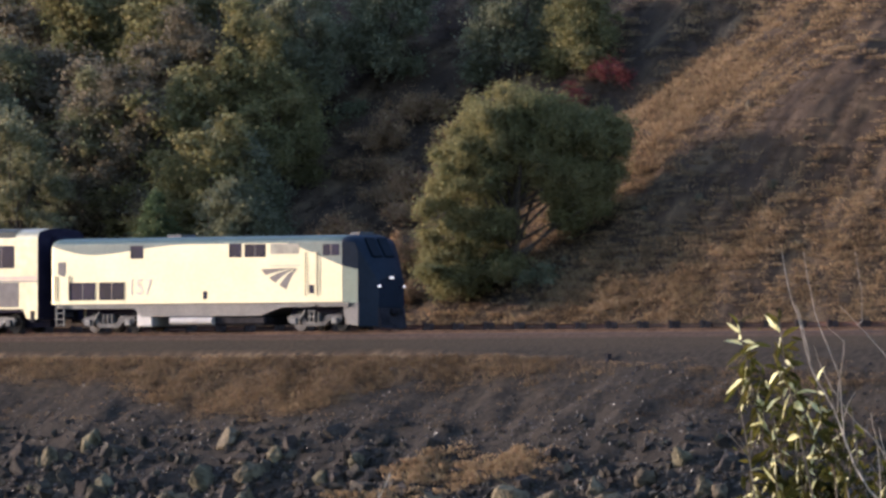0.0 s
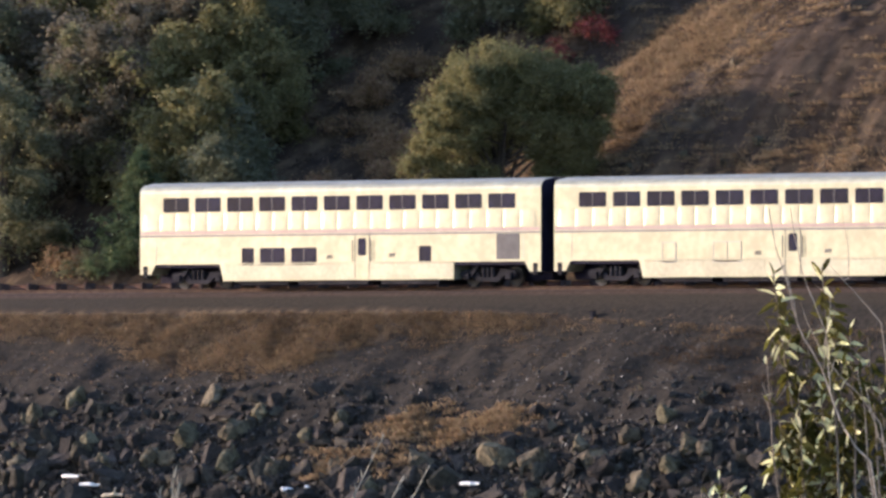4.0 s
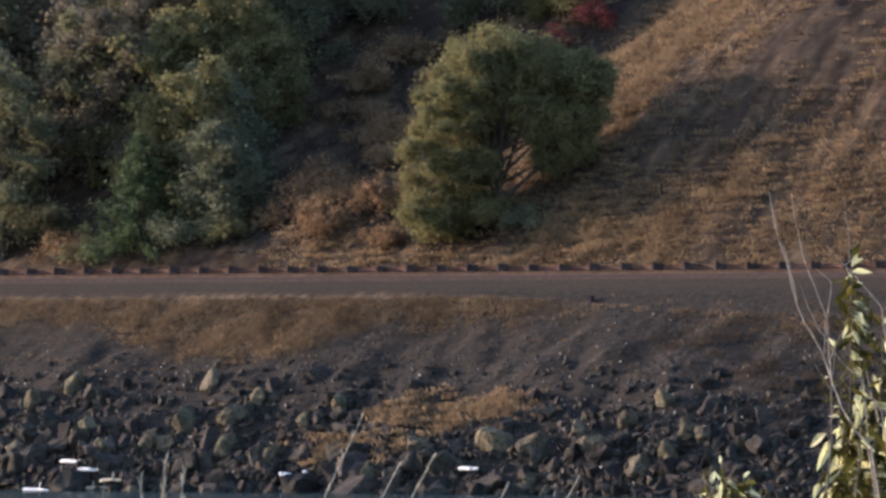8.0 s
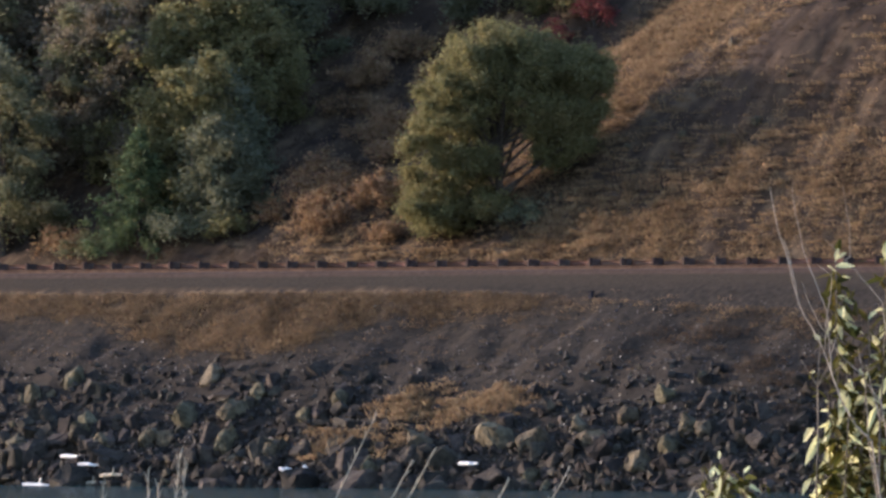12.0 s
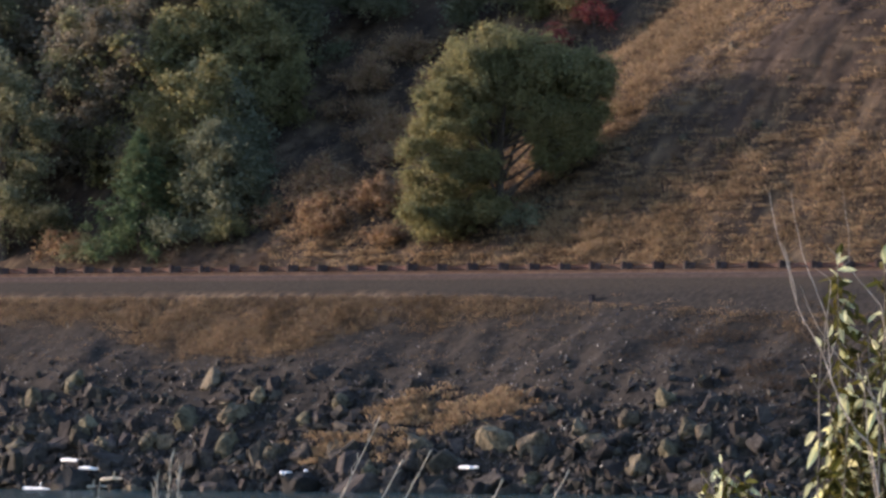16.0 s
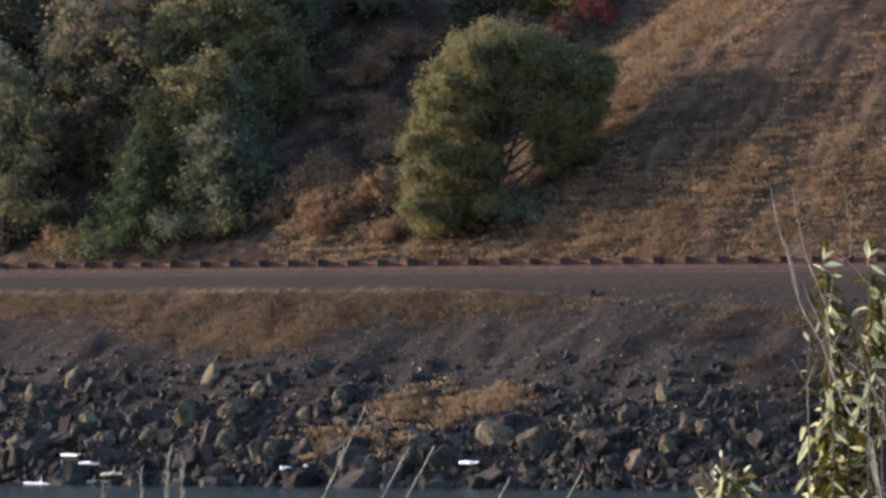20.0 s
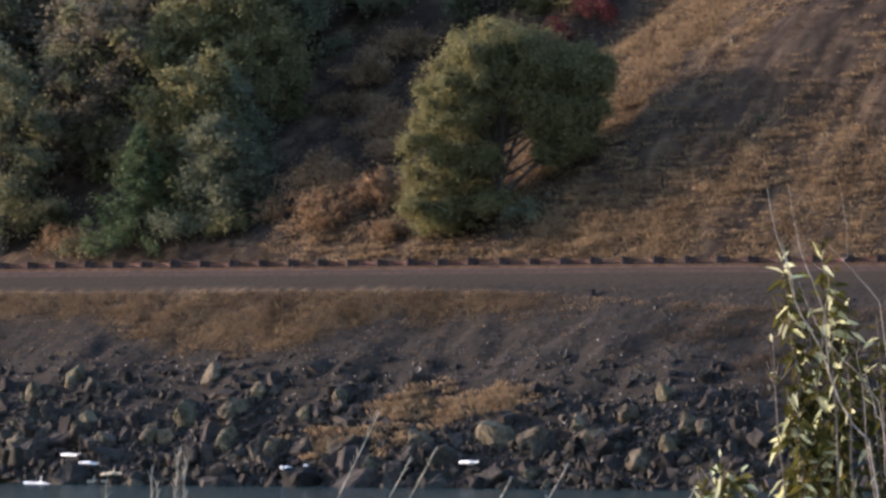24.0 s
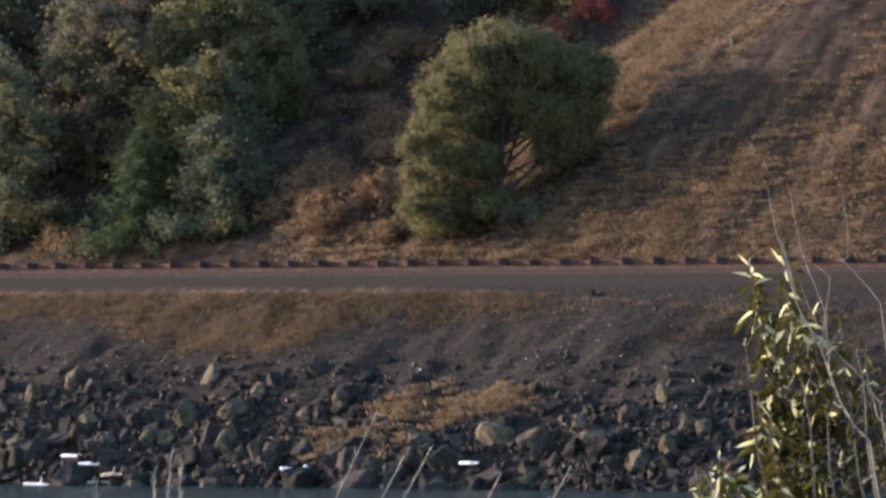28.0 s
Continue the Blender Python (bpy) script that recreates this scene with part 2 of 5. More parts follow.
STRIP_HAY = surface("bank_grass", (0.098, 0.066, 0.037), (0.235, 0.158, 0.088), 0.3, 2, 0.8, bump=0, vary=0.25, spread="island", through_light=0.4, spec=0.1)
HAY_BROWN = surface("brown_grass", (0.042, 0.029, 0.0195), (0.1, 0.069, 0.043), 0.3, 2, 0.8, bump=0, vary=0.25, spread="island", through_light=0.4, spec=0.1)
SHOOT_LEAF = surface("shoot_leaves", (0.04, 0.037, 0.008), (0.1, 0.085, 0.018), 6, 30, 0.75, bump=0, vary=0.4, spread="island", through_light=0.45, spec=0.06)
# pale leaves: the sunlit brightness is put into this colour
SUNLIT_LEAF = surface("sunlit_pale_leaf", (0.55, 0.52, 0.25), (0.78, 0.73, 0.38), 6, 30, 0.55, bump=0, vary=0.2, spread="island", through_light=0.5, spec=0.2)
SHOOT_BARK = surface("shoot_bark", (0.10, 0.07, 0.045), (0.2, 0.15, 0.1), 20, 90, 0.8, bump=0.2)
TWIG = surface("twig_bark", (0.26, 0.2, 0.14), (0.46, 0.37, 0.27), 20, 90, 0.7, bump=0.2, spec=0.2)
STALK = surface("dry_stalk", (0.28, 0.23, 0.15), (0.45, 0.38, 0.27), 20, 90, 0.8, bump=0.1)


# ---------------------------------------------------------------- mesh helpers
def finish(name, bm, material, parent=None, label="", smooth=False):
    """Links a bmesh as one object. material: one, or a list for the faces' indices."""
    me = bpy.data.meshes.new(name)
    bm.to_mesh(me)
    bm.free()
    for mt in (material if isinstance(material, (list, tuple)) else [material]):
        me.materials.append(mt)
    if smooth:
        me.polygons.foreach_set("use_smooth", [True] * len(me.polygons))
    ob = new(name, me)
    if parent:
        ob.parent = parent
    if label:
        ob["label"] = label
    return ob


def part(name, bm, material, parent, label="", smooth=False):
    return finish(name, bm, material, parent, label, smooth)


def raw(name, verts, faces, material, parent=None, label="", smooth=False):
    me = bpy.data.meshes.new(name)
    me.from_pydata(verts, [], faces)
    me.materials.append(material)
    if smooth:
        me.polygons.foreach_set("use_smooth", [True] * len(me.polygons))
    ob = new(name, me)
    if parent:
        ob.parent = parent
    if label:
        ob["label"] = label
    return ob


def shared(name, mesh, parent, m):
    ob = new(name, mesh)
    ob.parent = parent
    ob.matrix_basis = m
    return ob


def box(bm, x0, x1, y0, y1, z0, z1, bevel=0.0):
    g = bmesh.ops.create_cube(bm, size=1)
    vs = g["verts"]
    bmesh.ops.transform(bm, verts=vs, matrix=Matrix.LocRotScale(((x0 + x1) / 2, (y0 + y1) / 2, (z0 + z1) / 2), None, (x1 - x0, y1 - y0, z1 - z0)))
    if bevel:
        es = list({e for v in vs for e in v.link_edges})
        bmesh.ops.bevel(bm, geom=es, offset=bevel, segments=1, affect="EDGES")
    return bm


def tube(bm, a, b, r0, r1, sides=6, caps=True):
    a, b = Vector(a), Vector(b)
    m = Matrix.Translation((a + b) / 2) @ (b - a).to_track_quat("Z", "Y").to_matrix().to_4x4()
    bmesh.ops.create_cone(bm, cap_ends=caps, segments=sides, radius1=r0, radius2=r1, depth=(b - a).length, matrix=m)
    return bm


def outline(bm, pts, y0, y1):
    """A plate with the outline pts (x, z), from y0 to y1."""
    f = [bm.verts.new((x, y0, z)) for x, z in pts]
    k = [bm.verts.new((x, y1, z)) for x, z in pts]
    n = len(pts)
    bm.faces.new(f)
    bm.faces.new(list(reversed(k)))
    for i in range(n):
        bm.faces.new((f[(i + 1) % n], f[i], k[i], k[(i + 1) % n]))
    bmesh.ops.recalc_face_normals(bm, faces=bm.faces)
    return bm


# ---------------------------------------------------------------- ground, water
def ramp01(v, a, b):
    u = np.clip((v - a) / (b - a), 0, 1)
    return u * u * (3 - 2 * u)


def lattice(i, j, seed):
    n = np.sin(i * 127.1 + j * 311.7 + seed * 74.7) * 43758.5453
    return n - np.floor(n)


def waves(x, y, size, seed, warp=0.0):
    """Smooth uneven noise, about -1 to 1, in two octaves turned against each other."""
    total = 0
    for k, (sz, amp) in enumerate(((size, 1.0), (size * 0.47, 0.45))):
        a = 0.6 + k * 0.9 + seed
        p, q = x + warp * sz * np.sin(1.3 * y / sz + seed), y + warp * sz * np.sin(1.7 * x / sz + 2 * seed)
        u, v = (p * math.cos(a) - q * math.sin(a)) / sz, (p * math.sin(a) + q * math.cos(a)) / sz
        i, j = np.floor(u), np.floor(v)
        fu, fv = u - i, v - j
        fu, fv = fu * fu * (3 - 2 * fu), fv * fv * (3 - 2 * fv)
        lo = lattice(i, j, seed) * (1 - fu) + lattice(i + 1, j, seed) * fu
        hi = lattice(i, j + 1, seed) * (1 - fu) + lattice(i + 1, j + 1, seed) * fu
        total = total + amp * ((lo * (1 - fv) + hi * fv) * 2 - 1)
    return total


def ground_z(x, y):
    """Height of the ground at x along the track and y from it towards the hill."""
    x, y = np.asarray(x, float), np.asarray(y, float)
    bank = np.interp(y, [-400, -60, -17.2, -15.9, -2.9, -2.1, 2.4, 3.4, 6.0, 16.5, 18.0], [-16, -14, -11.0, -9.9, -0.75, -0.185, -0.185, -0.5, -0.12, -0.1, 0.0])
    bank = bank + np.where((y < -3.2) & (y > -40), 1, 0) * (0.14 * waves(x, y, 1.1, 1) + 0.3 * waves(x, y, 3.6, 2)) * ramp01(-y, 3.2, 6)
    up = np.maximum(y - 18, 0)
    spur = np.clip(x + 20, 0, 18) + 0.25 * np.clip(x + 2, 0, 60)
    hill = 0.70 * up + 0.27 * spur * ramp01(up, 0, 11) - 1.6 * np.exp(-((x + 33) / 6) ** 2) * ramp01(up, 2, 10)
    hill = 0.1 * waves(x, y * 0.5, 0.7, 3, 0.4) * ramp01(up, 0.5, 2) + 0.16 * waves(x, y * 0.4, 1.3, 7, 0.4) * ramp01(up, 0.5, 2) + 0.4 * waves(x, y, 4.2, 4, 0.3) * ramp01(up, 1, 5) + 1.0 * waves(x, y, 14, 5) * ramp01(up, 5, 20) + hill
    hill = np.where(hill > 90, 90 + (hill - 90) * 0.15, hill)
    far = np.where(y > 18, hill, bank)
    # the bank on which the camera stands, by the distance along the line of sight
    u = (x - EYE.x) * AWAY.x + (y - EYE.y) * AWAY.y
    near = np.interp(u, [-900, -60, 0, 26, 34, 46, 120], [20, -4.0, -6.15, -7.0, -8.0, -10.6, -16])
    near = near + 0.1 * waves(x, y, 2.0, 6)
    return np.where(u < 160, np.maximum(near, np.where(y > -40, far, -16)), far)


def lines(*spans):
    out = [spans[0][0]]
    for a, b, n in spans:
        out += list(np.linspace(a, b, n + 1)[1:])
    return np.array(out)


def make_ground():
    xs = lines((-2500, -400, 14), (-400, -60, 40), (-60, 60, 640), (60, 330, 60), (330, 400, 50), (400, 2500, 16))
    ys = lines((-2500, -480, 14), (-480, -410, 10), (-410, -340, 70), (-340, -40, 20), (-40, -18, 10), (-18, -3.4, 60), (-3.4, 3.4, 28), (3.4, 18, 24), (18, 52, 240), (52, 160, 40), (160, 2500, 20))
    gx, gy = np.meshgrid(xs, ys)
    gz = ground_z(gx, gy)
    v = np.stack([gx, gy, gz], -1).reshape(-1, 3)
    nx, ny = len(xs), len(ys)
    i = (np.arange(ny - 1)[:, None] * nx + np.arange(nx - 1)[None]).ravel()
    f = np.stack([i, i + 1, i + nx + 1, i + nx], -1)
    ob = raw("ground", v.tolist(), f.tolist(), GROUND, smooth=True)
    return tagged(ob, "steep dry grass hillside, gravel railway bench and dark riverbank", "ground", kind="structure")


WATER_Z = -9.9
make_ground()
wb = bmesh.new()
bmesh.ops.create_grid(wb, x_segments=60, y_segments=60, size=2400, matrix=Matrix.Translation((0, -200, WATER_Z)))
tagged(finish("water", wb, WATER), "dark teal rippled river water", "river", kind="structure")


# ---------------------------------------------------------------- track
def make_track():
    """Two rails on timber sleepers."""
    track = tagged(new("railway_track"), "rusty steel rails on timber sleepers in ballast", "railway track", kind="structure")
    for side in (-0.75, 0.75):
        bm = bmesh.new()
        prof = [(-0.07, -0.17), (0.07, -0.17), (0.012, -0.13), (0.012, -0.05), (0.036, -0.035), (0.036, 0), (-0.036, 0), (-0.036, -0.035), (-0.012, -0.05), (-0.012, -0.13)]
        rings = [[bm.verts.new((x, side + y, z)) for y, z in prof] for x in (-420, 900)]
        for a, b in zip(rings, rings[1:]):
            for i in range(len(prof)):
                j = (i + 1) % len(prof)
                bm.faces.new((a[i], a[j], b[j], b[i]))
        bm.faces.new(list(reversed(rings[0])))
        bm.faces.new(rings[-1])
        part("rail", bm, RAIL_STEEL, track)
    bm = box(bmesh.new(), -0.11, 0.11, -1.3, 1.3, -0.35, -0.17, 0.012)
    tie = part("sleeper", bm, TIE_WOOD, track)
    tie.matrix_basis = pose(-60, 0, 0)
    rnd = random.Random(5)
    for i in range(1, 220):
        shared("sleeper", tie.data, track, pose(-60 + i * 0.545, rnd.uniform(-0.03, 0.03), rnd.uniform(-0.01, 0.01), 0, 0, rnd.uniform(-0.8, 0.8)))


make_track()


def make_guardrail():
    """A rusty W-beam on timber posts with blocks, seen from its back, at the road behind the track."""
    rail = tagged(new("road_guardrail"), "rust-brown steel beam guardrail on timber posts beside road", "guardrail")
    rail.location = (0, 6.6, -0.3)
    top = 0.62
    bm = box(bmesh.new(), -0.06, 0.06, -0.66, -0.42, -0.6, top + 0.1, 0.01)
    post = part("post", bm, POST_WOOD, rail)
    bb = box(bmesh.new(), -0.1, 0.1, -0.42, 0.02, top - 0.34, top + 0.07, 0.008)
    block = part("block", bb, POST_WOOD, rail)
    n = 12
    prof = [(0.0, 0.0), (0.008, -0.03), (0.035, -0.065), (0.035, -0.1), (0.0, -0.14), (0.0, -0.17), (0.035, -0.21), (0.035, -0.245), (0.008, -0.28), (0.0, -0.31)]
    bm = bmesh.new()
    a = [bm.verts.new((-1.955, 0.03 + y, top + z)) for y, z in prof]
    b = [bm.verts.new((1.955, 0.03 + y, top + z)) for y, z in prof]
    c = [bm.verts.new((-1.955, 0.036 + y, top + z)) for y, z in prof]
    d = [bm.verts.new((1.955, 0.036 + y, top + z)) for y, z in prof]
    for i in range(len(prof) - 1):
        bm.faces.new((a[i], a[i + 1], b[i + 1], b[i]))
        bm.faces.new((d[i], d[i + 1], c[i + 1], c[i]))
    bmesh.ops.recalc_face_normals(bm, faces=bm.faces)
    beam = part("beam", bm, RUST, rail)
    start = POST_X - 12 * 1.905
    rnd = random.Random(9)
    for i in range(52):
        m = pose(start + i * 1.905, 0, rnd.uniform(-0.02, 0.03), rnd.uniform(-1, 1), rnd.uniform(-1.5, 1.5), rnd.uniform(-3, 3))
        if i == 0:
            post.matrix_basis = block.matrix_basis = m
        else:
            shared("post", post.data, rail, m)
            shared("block", block.data, rail, m)
        if i % 2 == 0:
            mb = pose(start + (i + 1) * 1.905, 0.008 * (i % 4), 0)
            if i == 0:
                beam.matrix_basis = mb
            else:
                shared("beam", beam.data, rail, mb)


POST_X = -34.41
make_guardrail()


# ---------------------------------------------------------------- train
CAR = 25.91
HALF = 1.55                                  # half width of the cars


def wheel_mesh(r):
    bm = bmesh.new()
    m = Matrix.Rotation(radians(90), 4, "X")
    bmesh.ops.create_cone(bm, cap_ends=True, segments=24, radius1=r, radius2=r, depth=0.13, matrix=m)
    bmesh.ops.create_cone(bm, cap_ends=True, segments=24, radius1=r + 0.025, radius2=r + 0.025, depth=0.03, matrix=Matrix.Translation((0, 0.07, 0)) @ m)
    bmesh.ops.create_cone(bm, cap_ends=True, segments=14, radius1=0.16, radius2=0.12, depth=0.1, matrix=Matrix.Translation((0, -0.1, 0)) @ m)
    return bm


def add_truck(parent, x, light, wheels, frame_mat=None, spring_mat=None):
    """A two-axle truck: side frames, springs, axle boxes and four wheels that turn. Frame pieces are sub-parts."""
    bm = bmesh.new()
    for s in (-1, 1):
        outline(bm, [(-1.75, 0.55), (-1.62, 0.72), (-0.75, 0.78), (-0.5, 0.42), (0.5, 0.42), (0.75, 0.78), (1.62, 0.72), (1.75, 0.55), (1.62, 0.38), (1.0, 0.5), (0.6, 0.22), (-0.6, 0.22), (-1.0, 0.5), (-1.62, 0.38)],
                s * 1.18 - 0.07, s * 1.18 + 0.07)
    box(bm, -0.35, 0.35, -1.15, 1.15, 0.5, 0.8)
    truck = part("truck", bm, frame_mat or light, parent, "dusty steel truck frame")
    truck.matrix_basis = pose(x, 0, 0)
    for s in (-1, 1):
        for dx in (-1.3, 1.3):
            bb = box(bmesh.new(), dx - 0.2, dx + 0.2, s * 1.26 - 0.1, s * 1.26 + 0.1, 0.3, 0.62, 0.05)
            part("axle_box", bb, light, truck)
        for dx in (-0.28, 0.0, 0.28):
            sp = tube(bmesh.new(), (dx, s * 1.22, 0.42), (dx, s * 1.22, 0.86), 0.1, 0.1, 10)
            part("spring", sp, spring_mat or light, truck)
        sh = tube(bmesh.new(), (-0.95, s * 1.3, 0.45), (-0.55, s * 1.3, 0.95), 0.05, 0.05, 8)
        part("damper", sh, light, truck)
    for dx in (-1.3, 1.3):
        for s in (-1, 1):
            w = part("wheel", wheel_mesh(0.46), WHEEL, truck)
            w.matrix_basis = pose(dx, s * 0.75, 0.46)
            wheels.append((w, dx, s * 0.75, 0.46))
    return truck


def side_rect(parent, name, x, z, w, h, material, frame_mat=None, bars=0, label="", y=HALF, rnd=0.06):
    """A window or panel on both sides of a car: glass set in a thin frame, with bars. The glass is a part, frame and bar below it."""
    for s in (-1, 1):
        def plate(x0, x1, z0, z1, y0, y1, r):
            pts = [(x0 + r, z0), (x1 - r, z0), (x1, z0 + r), (x1, z1 - r), (x1 - r, z1), (x0 + r, z1), (x0, z1 - r), (x0, z0 + r)]
            return outline(bmesh.new(), pts, s * y0, s * y1)
        p = part(name, plate(-w / 2, w / 2, -h / 2, h / 2, y - 0.03, y + 0.006, rnd), material, parent, label)
        p.matrix_basis = pose(x, 0, z)
        for i in range(bars):
            bx = -w / 2 + w * (i + 1) / (bars + 1)
            part("bar", box(bmesh.new(), bx - 0.018, bx + 0.018, min(s * y, s * (y + 0.014)), max(s * y, s * (y + 0.014)), -h / 2, h / 2), MULLION, p)
        if frame_mat:
            bm = bmesh.new()
            t = 0.035
            for a, b, c, d in ((-w / 2 - t, w / 2 + t, h / 2, h / 2 + t), (-w / 2 - t, w / 2 + t, -h / 2 - t, -h / 2), (-w / 2 - t, -w / 2, -h / 2, h / 2), (w / 2, w / 2 + t, -h / 2, h / 2)):
                box(bm, a, b, min(s * (y - 0.01), s * (y + 0.016)), max(s * (y - 0.01), s * (y + 0.016)), c, d)
            part("window_frame", bm, frame_mat, p)


def add_door(parent, x):
    """A low side door with a tall narrow window, seams and grab rails."""
    for s in (-1, 1):
        d = part("door", box(bmesh.new(), -0.42, 0.42, min(s * (HALF - 0.02), s * (HALF + 0.012)), max(s * (HALF - 0.02), s * (HALF + 0.012)), 0.42, 2.42, 0.01), STEEL, parent)
        d.matrix_basis = pose(x, 0, 0)
        pts = [(-0.26, 1.53), (-0.18, 1.45), (0.18, 1.45), (0.26, 1.53), (0.26, 2.17), (0.18, 2.25), (-0.18, 2.25), (-0.26, 2.17)]
        part("door_window", outline(bmesh.new(), pts, s * (HALF - 0.01), s * (HALF + 0.02)), GLASS, d)
        for gx in (-0.58, 0.58):
            bm = tube(bmesh.new(), (gx, s * (HALF + 0.05), 1.2), (gx, s * (HALF + 0.05), 2.15), 0.02, 0.02, 6)
            part("grab_rail", bm, LOUVRE, d)
        bm = bmesh.new()
        for gx in (-0.435, 0.435):
            box(bm, gx - 0.02, gx + 0.02, min(s * HALF, s * (HALF + 0.017)), max(s * HALF, s * (HALF + 0.017)), 0.42, 2.42)
        part("door_seam", bm, LOUVRE, d)


def car_body(lounge):
    """Tall double-deck shell: skirt between the trucks, raised floor over them, rounded roof edge."""
    bm = bmesh.new()
    h = CAR / 2 - 0.4
    cut = h - 5.35
    # side outline (x, z), cut out over the trucks
    side = [(-h, 0.66), (-h + 0.7, 0.66), (-h + 1.0, 1.12), (-cut - 0.25, 1.12), (-cut, 0.34), (cut, 0.34), (cut + 0.02, 1.12), (h - 1.0, 1.12), (h - 0.7, 0.66), (h, 0.66), (h, 4.42), (-h, 4.42)]
    outline(bm, side, -HALF, HALF)
    # roof: a shallow arch with rounded shoulders
    arc = [(-HALF, 4.42), (-HALF + 0.03, 4.58), (-HALF + 0.12, 4.71), (-HALF + 0.32, 4.81), (-0.7, 4.9), (0, 4.93), (0.7, 4.9), (HALF - 0.32, 4.81), (HALF - 0.12, 4.71), (HALF - 0.03, 4.58), (HALF, 4.42)]
    a = [bm.verts.new((-h, y, z)) for y, z in arc]
    b = [bm.verts.new((h, y, z)) for y, z in arc]
    for i in range(len(arc) - 1):
        f = bm.faces.new((b[i], b[i + 1], a[i + 1], a[i]))
        edge = 3 if lounge else 2                   # bright shoulder below the grey roof sheets
        f.material_index = 0 if i < edge or i >= len(arc) - 1 - edge else 1
        f.smooth = True
    # end faces coloured black, as the shade in the gap between cars
    for ring in ([bm.verts.new(v.co) for v in a], [bm.verts.new(v.co) for v in reversed(b)]):
        bm.faces.new(ring).material_index = 2
    for f in bm.faces:
        f.normal_update()
        if abs(f.normal.x) > 0.99 and abs(f.calc_center_median().x) > h - 0.01:
            f.material_index = 2
    return bm


def passenger_car(label, lounge=False, lower=(), panels=(), doors=(), grille=10.55, marks=()):
    """One double-deck car about 25.9 m long, with its origin on the rail below its middle."""
    car = tagged(new("passenger_car"), label, "train car", "cars of the train")
    h = CAR / 2 - 0.4
    part("body", car_body(lounge), [STEEL, ROOF_GREY, RUBBER_SHADE], car)
    wheels = []
    for x in (-9.07, 9.07):
        add_truck(car, x, TRUCK_MID if lounge else UNDER, wheels, TRUCK_LIGHT if lounge else UNDER, UNDER)
    # band of slightly bowed pressed panels under the upper windows
    for s in (-1, 1):
        for i in range(0 if lounge else 24):
            x0 = -h + 0.25 + i * (2 * h - 0.5) / 24
            x1 = x0 + (2 * h - 0.5) / 24 - 0.012
            bm = bmesh.new()
            cols = []
            deep = 0.72 + 0.36 * (math.sin(i * 7.3 + s) * 43.7 % 1)
            for u, out in ((0, 0), (0.035, 0.011), (0.08, 0.018), (0.3, 0.021), (0.7, 0.021), (0.92, 0.018), (0.965, 0.011), (1, 0)):
                y0 = s * (HALF + 0.004 + out * deep)
                cols.append((bm.verts.new((x0 + (x1 - x0) * u, y0, 2.7)), bm.verts.new((x0 + (x1 - x0) * u, y0 - s * 0.012, 3.44))))
            for p, q in zip(cols, cols[1:]):
                bm.faces.new((p[0], q[0], q[1], p[1]))
            bmesh.ops.recalc_face_normals(bm, faces=bm.faces)
            part("pressed_panel", bm, PANEL, car, smooth=True)
        # belt stripes
        for name, mt, z0, z1 in (("red_stripe", STRIPE_RED, 2.5, 2.66), ("blue_stripe", STRIPE_BLUE, 2.39, 2.46)):
            part(name, box(bmesh.new(), -h + 0.05, h - 0.05, min(s * HALF, s * (HALF + 0.012)), max(s * HALF, s * (HALF + 0.012)), z0, z1), mt, car)
        # seam above the skirt and the lower dirty sheets
        part("skirt_seam", box(bmesh.new(), -h + 5.4, h - 5.4, min(s * HALF, s * (HALF + 0.03)), max(s * HALF, s * (HALF + 0.03)), 1.1, 1.16, 0.008), STEEL_LOW, car)
        for i in range(4):
            a, b = -h + 5.42 + i * (2 * h - 10.84) / 4, -h + 5.42 + (i + 1) * (2 * h - 10.84) / 4 - 0.025
            part("skirt_panel", box(bmesh.new(), a, b, min(s * HALF, s * (HALF + 0.01)), max(s * HALF, s * (HALF + 0.01)), 0.38, 1.08, 0.004), STEEL_LOW, car)
        # end boxes, steps and the seam of the end door
        for x in (-h + 1.05, h - 1.05):
            part("seam", box(bmesh.new(), x - 0.015, x + 0.015, min(s * HALF, s * (HALF + 0.008)), max(s * HALF, s * (HALF + 0.008)), 1.25, 2.2), FADED, car)
    if lounge:
        for x0, x1 in ((-h + 0.9, -h + 1.66), (-h + 1.7, -h + 2.42)):
            side_rect(car, "access_panel", (x0 + x1) / 2, 1.6, x1 - x0, 0.68, STEEL, FADED, y=HALF + 0.002, rnd=0.03)
        for s in (-1, 1):
            part("seam", box(bmesh.new(), -h + 3.9, -h + 3.93, min(s * HALF, s * (HALF + 0.008)), max(s * HALF, s * (HALF + 0.008)), 1.25, 2.2), FADED, car)
        for i in range(11):
            x = -10.23 + i * 2.04
            side_rect(car, "window", x, 3.58, 1.7, 1.06, GLASS, None, 1, y=HALF + 0.004, rnd=0.07)
            for s in (-1, 1):
                bm = bmesh.new()
                r = [(HALF - 0.02, 4.47), (HALF + 0.01, 4.49), (HALF - 0.08, 4.735), (HALF - 0.3, 4.835), (HALF - 0.6, 4.885)]
                a = [bm.verts.new((x - 0.93, s * y, z)) for y, z in r]
                b = [bm.verts.new((x + 0.93, s * y, z)) for y, z in r]
                for k in range(len(r) - 1):
                    bm.faces.new((a[k], b[k], b[k + 1], a[k + 1]))
                bmesh.ops.recalc_face_normals(bm, faces=bm.faces)
                part("skylight", bm, ROOF_GLASS, car, "curved dark roof glazing")
    else:
        for i in range(11):
            side_rect(car, "window", -10.23 + i * 2.04, 3.87, 1.64, 0.67, GLASS, None, 1, y=HALF + 0.004)
